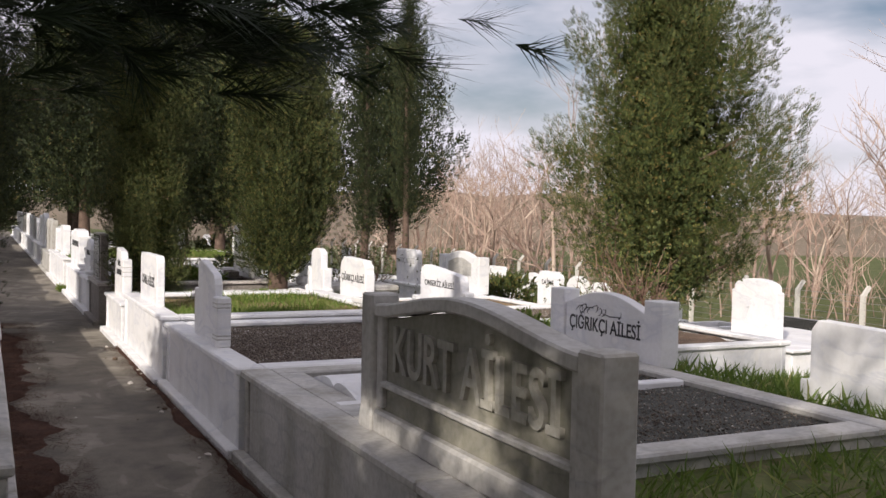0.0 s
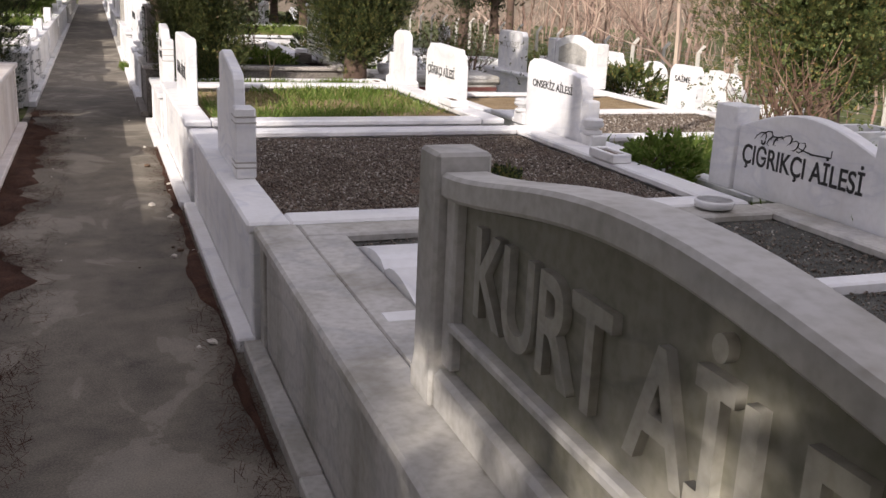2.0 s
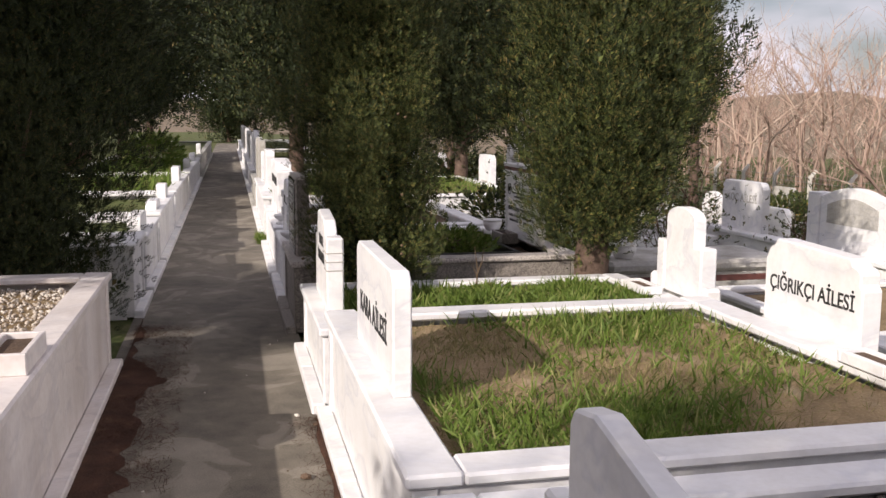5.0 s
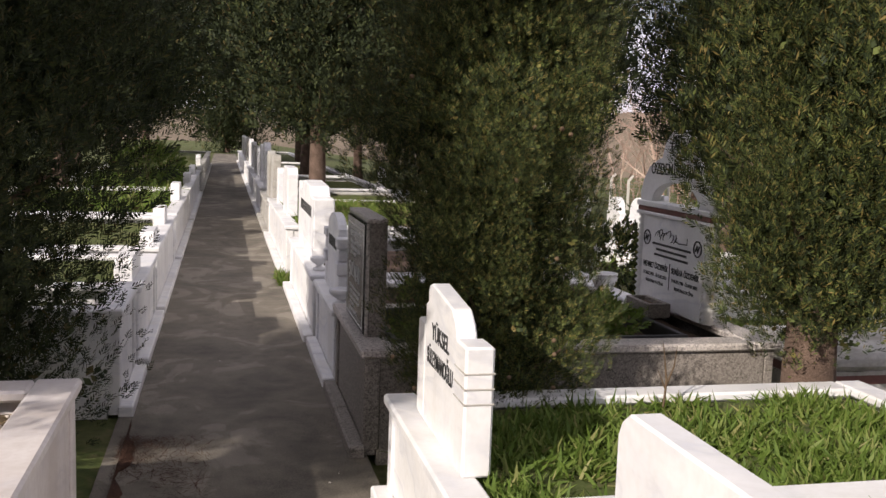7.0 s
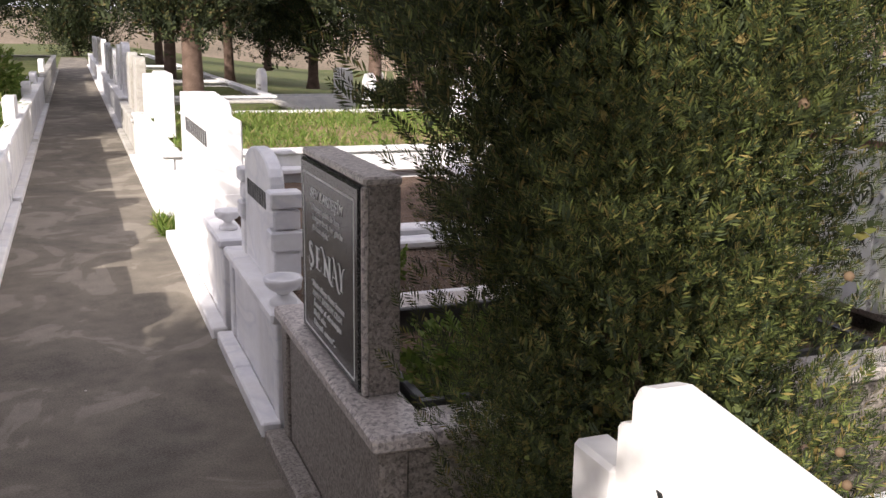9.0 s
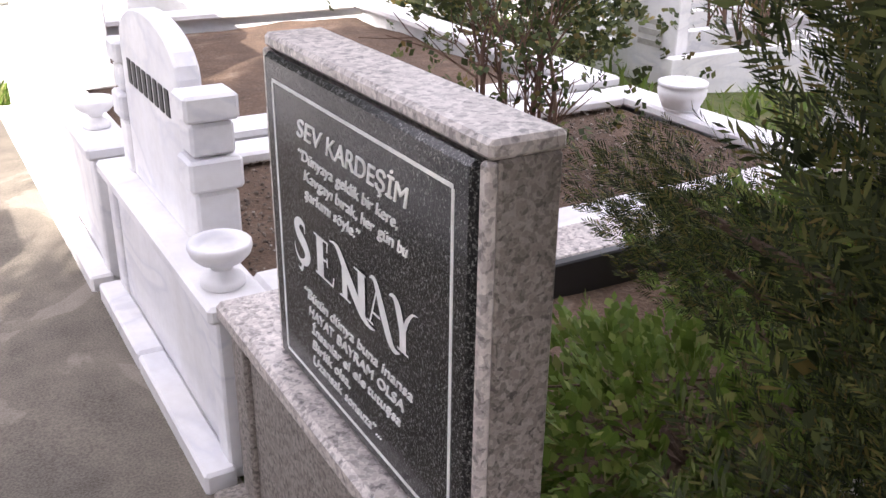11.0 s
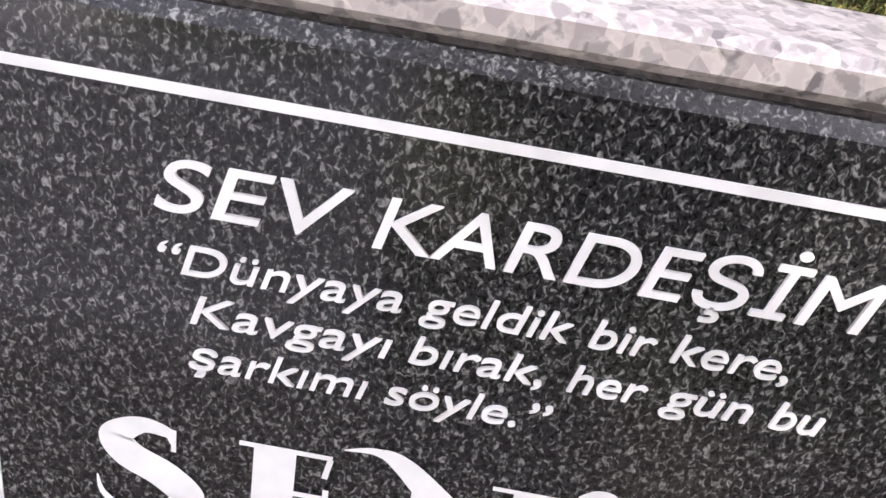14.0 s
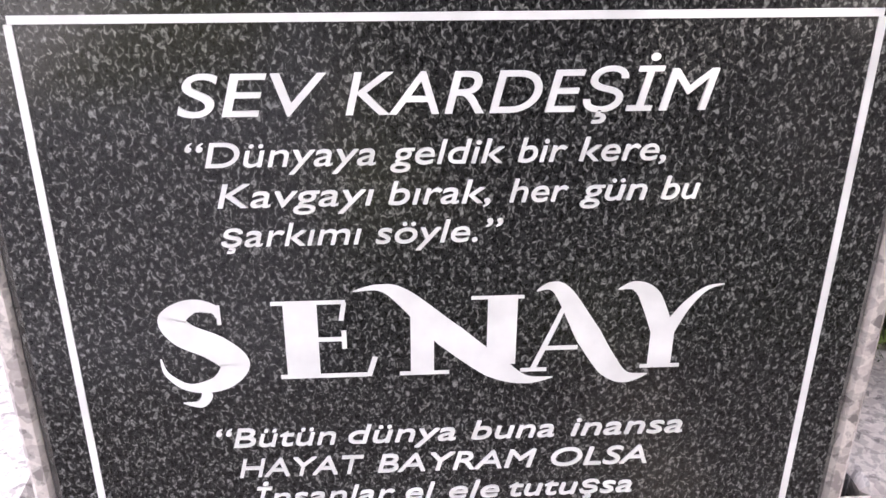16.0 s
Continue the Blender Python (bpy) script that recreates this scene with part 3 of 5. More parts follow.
bed("gravel_bed", "brown-grey gravel filling a low kerbed plot", 4.13, 6.17, 6.08, 7.42, 0.31, M_SOIL, 0.02)
pebbles("loose brown-grey gravel on a low plot", 4.14, 6.16, 6.09, 7.41, 0.318, 6000, 0.014, M_PEB)
bed("soil_bed", "dry sandy soil on a low kerbed plot", 4.23, 6.27, 7.88, 9.37, 0.25, M_DRY, 0.02)
bed("gravel_bed", "pale pinkish gravel filling a plot", -2.55, -0.30, 4.47, 8.93, 0.53, M_DRY, 0.02)
pebbles("pale loose gravel on a plot", -2.0, -0.3, 4.5, 8.9, 0.545, 9000, 0.016, M_PEBL)
for y0, y1 in ((1.45, 3.95), (10.75, 11.4), (11.85, 13.2), (13.65, 16.25), (16.75, 20.85), (21.45, 27.85), (28.45, 44.8)):
    bed("soil_bed", "earth and grass filling a plot", -2.25, -0.30, y0, y1, 0.47, M_GROUND, 0.02)
for y0, y1 in ((19.75, 22.45), (22.95, 27.35), (27.95, 35.85), (36.45, 49.8)):
    bed("soil_bed", "earth and grass filling a plot", 1.16, 3.24, y0, y1, 0.40, M_GROUND, 0.02)
grass("grass", "green grass and low plants beside graves", patch(-2.2, -0.32, 16.8, 27.8, 0.47, 3500, 1.0, 0.1, 3.5), 0.2, M_GRASS, 0.8, 0.06)
grass("grass", "green tufts at the foot of a wall beside the path", patch(0.93, 1.02, 14.85, 15.4, 0.0, 500, 3, 0.4, 3.1), 0.12, M_GRASS, 0.8, 0.05)

wall = thing("front_wall", pose(1.10, -2.6, 0), "shaded weathered marble wall under a family headstone", "wall", "grave surrounds")
part("panel", box(0.035, 0.12, 0, 3.09, -0.02, 0.48, 0.004), M_GREYM, wall)
part("plinth", box(-0.045, 0.033, 0, 3.09, -0.02, 0.055, 0.008), M_GREYM, wall)
part("cap_slab", box(0.0, 0.24, 0, 3.098, 0.48, 0.523, 0.01), M_GREYM, wall)
ledge = thing("ledge_slab", pose(1.272, 1.40, 0.42), "wide weathered marble ledge slab behind a wall", "ledge")
part("slab", box(0, 0.155, 0, 1.388, 0, 0.1, 0.006), M_GREYM, ledge)
kerbs = thing("cross_kerb", pose(1.3, 1.86, 0.40), "white marble kerb dividing two cells of grit", "kerb")
part("kerb_bar", box(0, 2.1, -0.045, 0.045, 0, 0.122, 0.008), M_WHITE, kerbs)

lid = thing("carved_slab", pose(1.53, 2.28, 0.47), "white marble slab carved like an open book lying in a plot", "carved slab")
for sgn, nm in ((-1, "left_leaf"), (1, "right_leaf")):
    bm = bmesh.new()
    rows = [[bm.verts.new((u * 0.34 - 0.1, sgn * (0.005 + 0.36 * k / 8), 0.06 + 0.035 * math.sin(math.pi * (k / 8) ** 0.7) - 0.02 * (k / 8))) for k in range(9)] for u in (0, 1)]
    for k in range(8):
        bm.faces.new((rows[0][k], rows[0][k + 1], rows[1][k + 1], rows[1][k]) if sgn < 0 else (rows[1][k], rows[1][k + 1], rows[0][k + 1], rows[0][k]))
    q = bmesh.ops.extrude_face_region(bm, geom=list(bm.faces))
    bmesh.ops.translate(bm, verts=[v for v in q["geom"] if isinstance(v, bmesh.types.BMVert)], vec=(0, 0, -0.05))
    bmesh.ops.recalc_face_normals(bm, faces=bm.faces)
    part(nm, bm, M_WHITE, lid)


# ---- headstones ----
def headstone(name, label, x, y, z, outline, thick, material, turn=FACE_PATH, lines=(), ink=None, group="headstones", bevel=0.006, lean=0.0):
    """A standing stone with its lines of letters: (text, size, u, v, width)."""
    t = thing(name, pose(x, y, z, lean, 0, turn), label, "headstone", group)
    s = part("slab", slab(outline, 0, thick, bevel), material, t)
    for body, size, u, v, width in lines:
        lettering(body, size, face(u, v), ink or M_INK, s, width=width, bold=size * 0.012)
    return t


def oval(w, h, shoulder=0.75, step=0.0):
    """A stone with rounded shoulders: half width w, height h."""
    a = [(-w, 0), (w, 0), (w, h * shoulder)]
    if step:
        a += [(w - step, h * shoulder), (w - step, h * (shoulder + 0.06))]
    k = w - step
    b = h * (shoulder + (0.06 if step else 0))
    a += [(k * math.cos(c * math.pi / 12), b + (h - b) * math.sin(c * math.pi / 12)) for c in range(1, 12)]
    if step:
        a += [(-(w - step), h * (shoulder + 0.06)), (-(w - step), h * shoulder)]
    return a + [(-w, h * shoulder)]


def clipped(w, h, c=0.05, d=0.03):
    """A stone with notched, clipped upper corners."""
    return [(-w, 0), (w, 0), (w, h - c - d), (w - c * 0.35, h - c), (w - c, h - d * 0.4), (w - c - d, h), (-w + c + d, h), (-w + c, h - d * 0.4), (-w + c * 0.35, h - c), (-w, h - c - d)]


# the large shaded family stone with a hump-backed top and raised letters
K = thing("family_headstone", pose(1.24, 0.4925, 0.52, 0, 0, FACE_PATH), "large weathered grey marble headstone with raised letters, tree shade toned into its panel", "headstone", "headstones")
top = [(-0.76 + 1.52 * i / 24, 0.545 + 0.085 * math.sin(math.pi * i / 24) ** 1.6) for i in range(25)]
part("panel", slab([(-0.76, 0.0), (0.76, 0.0)] + [(u, v - 0.06) for u, v in top[::-1]], 0.04, 0.10, 0.004), M_SHADEM, K)
part("top_moulding", slab(top + [(u, v - 0.055) for u, v in top[::-1]], 0.0, 0.11, 0.008), M_GREYM, K)
part("frame_rail", box(-0.72, 0.72, 0.012, 0.05, 0.20, 0.225, 0.006), M_GREYM, K)
part("lower_moulding", box(-0.76, 0.76, 0.0, 0.05, 0.0, 0.10, 0.012), M_GREYM, K)
for sgn in (-1, 1):
    part("end_pillar", slab([(sgn * 0.76, 0.0), (sgn * 0.90, 0.0), (sgn * 0.90, 0.05), (sgn * 0.88, 0.10), (sgn * 0.88, 0.572 - 0.012 * sgn), (sgn * 0.76, 0.572 - 0.012 * sgn)], -0.008, 0.118, 0.008), M_GREYM, K)
    part("inner_frame", box(min(sgn * 0.70, sgn * 0.757), max(sgn * 0.70, sgn * 0.757), 0.015, 0.05, 0.11, 0.51, 0.006), M_GREYM, K)
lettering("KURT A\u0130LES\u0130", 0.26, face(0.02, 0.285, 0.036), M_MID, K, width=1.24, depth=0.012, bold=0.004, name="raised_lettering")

# plain foot stone on the gravel plot's front wall
F = headstone("headstone", "grey-shaded white marble headstone with stepped shoulder", 1.165, 4.22, 0.53, [(-0.27, 0), (0.27, 0), (0.27, 0.41), (0.255, 0.45), (0.235, 0.47), (0.21, 0.485), (-0.16, 0.56), (-0.25, 0.545), (-0.27, 0.515)], 0.055, M_WHITE)
part("side_post", box(0.275, 0.40, -0.012, 0.085, 0.0, 0.335, 0.008), M_WHITE, F)
for v in (0.05, 0.075, 0.262, 0.290):
    part("post_groove", box(0.272, 0.403, -0.015, 0.088, v, v + 0.008, 0.003), M_GREYM, F)
part("side_post", box(-0.40, -0.275, 0.0, 0.05, 0.0, 0.345, 0.008), M_WHITE, F)
headstone("headstone", "white marble family headstone with black letters, sunlit", 1.15, 6.70, 0.57, [(-0.48, 0), (0.48, 0), (0.48, 0.40), (0.465, 0.43), (0.43, 0.455), (-0.43, 0.455), (-0.465, 0.43), (-0.48, 0.40)], 0.07, M_WHITE, lines=[("KARA A\u0130LES\u0130", 0.125, 0.0, 0.165, 0.70)])
Y = headstone("headstone", "sunlit white marble headstone with two lines of letters", 1.13, 8.67, 0.46, [(-0.25, 0), (0.25, 0), (0.25, 0.40), (0.235, 0.44), (0.215, 0.47), (0.16, 0.51), (-0.16, 0.545), (-0.20, 0.535), (-0.215, 0.51), (-0.215, 0.47), (-0.25, 0.46)], 0.07, M_WHITE, lines=[("Y\u00dcKSEL", 0.085, 0.0, 0.345, 0.27), ("S\u00dcLEYMANO\u011eLU", 0.085, 0.0, 0.245, 0.40)])
part("side_post", box(0.255, 0.39, -0.008, 0.09, 0.0, 0.43, 0.008), M_WHITE, Y)
for v in (0.24, 0.29, 0.34):
    part("post_groove", box(0.252, 0.393, -0.011, 0.093, v, v + 0.006, 0.002), M_GREYM, Y)
part("side_post", box(-0.38, -0.255, 0.0, 0.07, 0.0, 0.38, 0.008), M_WHITE, Y)

# the slab with the white calligraphy and the wide arched stone behind the grit
C = headstone("family_headstone", "white marble arched headstone between two square pillars", 3.60, 2.90, 0.50, [(-0.46, 0), (0.46, 0)] + arc(0.46, -0.46, 0.33, 0.435), 0.08, M_WHITE, lines=[("\u00c7I\u011eRIK\u00c7I A\u0130LES\u0130", 0.135, 0.0, 0.155, 0.82)])
for sgn in (-1, 1):
    part("pillar", box(min(sgn * 0.465, sgn * 0.645), max(sgn * 0.465, sgn * 0.645), -0.02, 0.12, 0.0, 0.425, 0.006), M_WHITE, C)


def script(t, u, v, w, y=0.0, seed=2):
    """Black calligraphy as looping strokes with a long tail."""
    R = random.Random(seed)
    tubes = []
    for k in range(7):
        c = Vector((u - 0.5 * w + w * 0.62 * (k + 0.5) / 7, y - 0.001, v + 0.012 * math.sin(k * 2)))
        a = R.uniform(0, 6)
        tubes.append(tube([c + Vector((0.055 * w * 2 * math.cos(a + s * 0.75) * (0.5 + 0.1 * s), 0, 0.026 * math.sin(a + s * 0.9))) for s in range(6)], [0.0015, 0.004, 0.005, 0.004, 0.003, 0.001], 4))
    tubes.append(tube([Vector((u + 0.08 * w, y - 0.001, v - 0.012)), Vector((u + 0.25 * w, y - 0.001, v - 0.026)), Vector((u + 0.5 * w, y - 0.001, v - 0.02)), Vector((u + 0.5 * w, y - 0.001, v + 0.014))], [0.002, 0.005, 0.004, 0.002], 4))
    part("calligraphy", joined(tubes), M_INK, t)


script(C, -0.05, 0.30, 0.5)

O = headstone("family_headstone", "white marble family headstone with rain streaks and urn", 3.44, 5.16, 0.50, [(-0.42, 0), (0.42, 0), (0.42, 0.32), (0.41, 0.37), (0.38, 0.42), (-0.20, 0.475), (-0.34, 0.485), (-0.40, 0.46), (-0.42, 0.41)], 0.08, M_WHITE, lines=[("ONSEK\u0130Z A\u0130LES\u0130", 0.072, -0.02, 0.30, 0.60)])
part("side_block", box(0.425, 0.60, -0.01, 0.1, 0.0, 0.09, 0.01), M_WHITE, O)
part("side_block", box(-0.60, -0.425, -0.01, 0.1, 0.0, 0.09, 0.01), M_WHITE, O)
part("side_step", box(0.422, 0.50, 0.0, 0.09, 0.09, 0.29, 0.01), M_WHITE, O)


def urn(x, y, z, s, label, profile, material=M_WHITE, name="stone_urn", category="flower bowl"):
    t = thing(name, pose(x, y, z), label, category, "stone bowls")
    low = min(range(1, len(profile) // 2 + 1), key=lambda i: profile[i][0])
    part("foot", turned([(r * s, h * s) for r, h in profile[:low + 1]], 28), material, t, smooth=True)
    part("bowl", turned([(r * s, h * s + 0.0003) for r, h in profile[low:]], 28), material, t, smooth=True)
    return t


BOWL = [(r, h * 1.2) for r, h in ((0.5, 0.0), (0.56, 0.04), (0.56, 0.16), (0.50, 0.22), (0.32, 0.28), (0.26, 0.38), (0.30, 0.46), (0.58, 0.58), (0.74, 0.72), (0.80, 0.86), (0.79, 0.96), (0.74, 1.0), (0.66, 0.97), (0.60, 0.82), (0.45, 0.68), (0.0, 0.62))]
BALL = [(0.6, 0.0), (0.62, 0.2), (0.4, 0.28), (0.4, 0.36), (0.66, 0.5), (0.7, 0.66), (0.6, 0.8), (0.66, 0.86), (0.6, 0.95), (0.3, 0.98), (0.0, 0.98)]
POT = [(0.6, 0.0), (0.64, 0.1), (0.82, 0.5), (0.86, 0.72), (0.76, 0.8), (0.86, 0.88), (0.86, 0.98), (0.7, 0.98), (0.66, 0.8), (0.0, 0.7)]
urn(3.47, 4.63, 0.59, 0.10, "small white marble urn beside a headstone", BALL)
urn(3.47, 5.68, 0.59, 0.10, "small white marble urn beside a headstone", BALL)
urn(1.085, 11.19, 0.48, 0.092, "white marble pedestal bowl standing on a wall's corner", BOWL)
urn(1.085, 12.56, 0.50, 0.085, "white marble pedestal bowl standing on a wall", BOWL)
urn(3.16, 2.90, 0.525, 0.10, "low white marble bowl on a kerb", [(0.6, 0), (0.85, 0.1), (0.9, 0.35), (0.8, 0.42), (0.6, 0.4), (0.4, 0.3), (0, 0.28)])
urn(3.1, 11.85, 0.48, 0.11, "white marble flower pot on a kerb", POT)
urn(3.72, 10.1, 0.44, 0.12, "white marble flower pot at a tree's foot", POT)


def planter(x, y, z, a, b, h, material, label):
    t = thing("stone_planter", pose(x, y, z), label, "planter")
    for n, q in (("long_side", (-a, a, -b, -b + 0.025)), ("long_side", (-a, a, b - 0.025, b)), ("short_side", (-a, -a + 0.025, -b + 0.026, b - 0.026)), ("short_side", (a - 0.025, a, -b + 0.026, b - 0.026))):
        part(n, box(*q, 0, h, 0.004), material, t)
    part("soil", box(-a + 0.026, a - 0.026, -b + 0.026, b - 0.026, 0, h * 0.7, 0), M_SOIL, t)
    return t


planter(-0.235, 6.85, 0.61, 0.085, 0.2, 0.085, M_PINK, "small white stone planter box with soil on a wall")
planter(3.12, 6.22, 0.57, 0.07, 0.16, 0.05, M_WHITE, "small white marble planter on a kerb")
planter(3.2, 8.62, 0.46, 0.07, 0.17, 0.05, M_WHITE, "small white marble planter on a kerb")
planter(3.3, 4.1, 0.53, 0.06, 0.14, 0.05, M_WHITE, "small white marble planter on a kerb")
planter(2.86, 10.62, 0.53, 0.07, 0.16, 0.085, M_GRANR, "granite planter box before a monument")

A2 = headstone("family_headstone", "sunlit white marble family headstone with stepped top", 3.25, 6.88, 0.45, [(-0.38, 0), (0.38, 0), (0.38, 0.38), (0.36, 0.40), (0.36, 0.45), (0.34, 0.47), (0.30, 0.48), (0.29, 0.51), (-0.29, 0.53), (-0.31, 0.50), (-0.35, 0.48), (-0.38, 0.42)], 0.10, M_WHITE, lines=[("\u00c7I\u011eRIK\u00c7I A\u0130LES\u0130", 0.10, 0.0, 0.28, 0.66)])
part("base_block", box(-0.40, 0.40, -0.03, 0.14, -0.42, 0.0, 0.008), M_WHITE, A2)
S2 = headstone("headstone", "sunlit white marble headstone with round top and side steps", 3.36, 8.42, 0.46, oval(0.19, 0.56, 0.86, 0.0), 0.08, M_WHITE)
for sgn in (-1, 1):
    part("side_step", box(min(sgn * 0.192, sgn * 0.30), max(sgn * 0.192, sgn * 0.30), -0.01, 0.10, 0, 0.33, 0.01), M_WHITE, S2)
    part("side_foot", box(min(sgn * 0.302, sgn * 0.38), max(sgn * 0.302, sgn * 0.38), -0.02, 0.10, 0, 0.10, 0.02), M_WHITE, S2)

# the wide-lettered stones farther along the path
W = headstone("headstone", "white marble headstone with stepped shaded side posts", 1.095, 11.76, 0.48, oval(0.30, 0.53, 0.78), 0.06, M_WHITE)
for sgn in (-1, 1):
    for k, (v0, v1, e) in enumerate(((0.0, 0.16, 0.0), (0.165, 0.245, 0.012), (0.25, 0.33, 0.0), (0.335, 0.40, 0.012))):
        part("post_block", box(min(sgn * 0.305, sgn * (0.40 + e)), max(sgn * 0.305, sgn * (0.40 + e)), -0.008 - e, 0.10 + e, v0, v1, 0.008), M_WHITE, W)
for k in range(8):
    part("letter_bar", box(-0.22 + k * 0.056, -0.185 + k * 0.056, -0.003, 0.001, 0.30, 0.37, 0), M_INK, W)
E2 = headstone("family_headstone", "thick white marble family headstone on a path wall", 1.09, 13.84, 0.50, [(-0.74, 0), (0.74, 0), (0.74, 0.50), (0.40, 0.50), (0.38, 0.54), (0.30, 0.58), (-0.30, 0.60), (-0.40, 0.55), (-0.42, 0.50), (-0.74, 0.50)], 0.17, M_WHITE, bevel=0.008)
part("base_block", box(-0.745, 0.745, -0.005, 0.18, 0.0, 0.09, 0.006), M_WHITE, E2)
for k in range(11):
    part("letter_bar", box(-0.55 + k * 0.1, -0.49 + k * 0.1, -0.003, 0.001, 0.33, 0.42, 0), M_INK, E2)
headstone("headstone", "square white marble pillar stone behind a headstone", 1.1, 14.72, 0.50, [(-0.10, 0), (0.10, 0), (0.10, 0.56), (-0.10, 0.56)], 0.16, M_WHITE)
headstone("headstone", "sunlit tall white marble headstone", 1.10, 16.9, 0.55, clipped(0.42, 0.56), 0.12, M_WHITE)
headstone("headstone", "sunlit narrow white marble headstone", 1.10, 18.6, 0.55, oval(0.16, 0.48, 0.8), 0.10, M_WHITE)
R = random.Random(11)
for y, w, h, m in ((20.2, 0.40, 0.72, M_GREYM), (21.5, 0.4, 0.75, M_GREYM), (23.3, 0.38, 0.86, M_WHITE), (24.8, 0.3, 0.8, M_WHITE), (26.6, 0.4, 0.7, M_WHITE), (28.6, 0.35, 0.7, M_GREYM), (31, 0.4, 0.75, M_WHITE), (33.5, 0.4, 0.8, M_WHITE), (37, 0.4, 0.8, M_GREYM), (40, 0.4, 0.8, M_WHITE), (44, 0.4, 0.8, M_WHITE)):
    headstone("headstone", "grey marble headstone on a path wall" if m is M_GREYM else "white marble headstone on a path wall", 1.10, y, 0.44, clipped(w, h) if R.random() < 0.5 else oval(w, h), 0.12, m)
for y, w, h in ((12.2, 0.3, 0.16), (14.1, 0.3, 0.12), (15.6, 0.2, 0.2), (19.0, 0.3, 0.25), (23, 0.3, 0.2), (26, 0.3, 0.22), (31, 0.3, 0.3)):
    headstone("stone_block", "low white marble block on a path wall", -0.2, y, 0.52, clipped(w, h), 0.12, M_WHITE, turn=90)


# ---- the dark stone ----
D = thing("memorial_stone", pose(1.062, 10.420, 0.53, 0, 0, FACE_PATH), "granite memorial stone with polished black lettered face", "headstone", "headstones")
part("granite_block", box(-0.349, 0.349, 0.024, 0.112, 0.0, 0.572, 0.004), M_GRANR, D)
part("top_cap", box(-0.351, 0.351, 0.010, 0.116, 0.5725, 0.597, 0.006), M_GRAN, D, "pale polished granite cap")
for sgn in (-1, 1):
    part("edge_strip", box(min(sgn * 0.3335, sgn * 0.351), max(sgn * 0.3335, sgn * 0.351), 0.006, 0.0235, 0.002, 0.572, 0.004), M_GRAN, D)
bf = part("black_face", box(-0.332, 0.332, 0.0, 0.021, 0.004, 0.570, 0.008), M_BLACK, D, "polished black granite face")
X0, X1, Z0, Z1 = -0.292, 0.291, 0.030, 0.529
for n, q in (("border_line", (X0, X1, Z1 - 0.0028, Z1 + 0.0028)), ("border_line", (X0, X1, Z0 - 0.0028, Z0 + 0.0028)), ("border_line", (X0 - 0.0028, X0 + 0.0028, Z0 + 0.003, Z1 - 0.003)), ("border_line", (X1 - 0.0028, X1 + 0.0028, Z0 + 0.003, Z1 - 0.003))):
    part(n, box(q[0], q[1], -0.0012, 0.0005, q[2], q[3], 0), M_LETTER, bf)
INSCRIPTION = (
    # size, height on the face, words with their start and width
    (0.0435, 0.462, (("SEV", -0.191, 0.102), ("KARDE\u015e\u0130M", -0.077, 0.259))),
    (0.0262, 0.425, (("\u201cD\u00fcnyaya", -0.189, 0.132), ("geldik", -0.047, 0.081), ("bir", 0.044, 0.035), ("kere,", 0.088, 0.063))),
    (0.0262, 0.394, (("Kavgay\u0131", -0.171, 0.112), ("b\u0131rak,", -0.049, 0.074), ("her", 0.039, 0.043), ("g\u00fcn", 0.091, 0.049), ("bu", 0.151, 0.028))),
    (0.0262, 0.363, (("\u015fark\u0131m\u0131", -0.171, 0.102), ("s\u00f6yle.\u201d", -0.059, 0.094))),
    (0.0262, 0.181, (("\u201cB\u00fct\u00fcn", -0.192, 0.096), ("d\u00fcnya", -0.086, 0.088), ("buna", 0.015, 0.069), ("inansa", 0.098, 0.094))),
    (0.0262, 0.150, (("HAYAT", -0.177, 0.103), ("BAYRAM", -0.063, 0.133), ("OLSA", 0.083, 0.082))),
    (0.0262, 0.119, (("\u0130nsanlar", -0.169, 0.120), ("el", -0.040, 0.025), ("ele", -0.003, 0.043), ("tutu\u015fsa", 0.049, 0.106))),
    (0.0262, 0.089, (("Birlik", -0.169, 0.082), ("olsa,", -0.077, 0.059))),
    (0.0262, 0.058, (("Uzansak", -0.168, 0.117), ("sonsuza\u201d...", -0.039, 0.131))),
)
for size, v, words in INSCRIPTION:
    for body, u, width in words:
        lettering(body, size, face(u, v), M_LETTER, bf, shear=0.2, width=width, align="LEFT", depth=0.0012)


def stroke(pts, widths, steps=14):
    """A brush stroke: a flat ribbon through the points with a changing width."""
    V = [Vector((p[0], 0, p[1])) for p in pts]
    c, w = [], []
    n = len(V)
    for i in range(n - 1):
        p0, p1, p2, p3 = V[max(i - 1, 0)], V[i], V[i + 1], V[min(i + 2, n - 1)]
        for k in range(steps if i < n - 2 else steps + 1):
            t = k / steps
            c.append(0.5 * ((2 * p1) + (p2 - p0) * t + (2 * p0 - 5 * p1 + 4 * p2 - p3) * t * t + (3 * p1 - p0 - 3 * p2 + p3) * t ** 3))
            w.append(1.18 * (widths[i] + (widths[i + 1] - widths[i]) * t))
    vs, fs = [], []
    for i, p in enumerate(c):
        d = (c[min(i + 1, len(c) - 1)] - c[max(i - 1, 0)]).normalized()
        o = Vector((-d.z, 0, d.x)) * w[i] / 2
        vs += [tuple(p + o), tuple(p - o)]
        if i:
            fs.append((2 * i - 2, 2 * i - 1, 2 * i + 1, 2 * i))
    return vs, fs


def bar(x0, z0, x1, z1, w):
    return stroke([(x0, z0), ((x0 + x1) / 2, (z0 + z1) / 2), (x1, z1)], [w, w, w], 1)


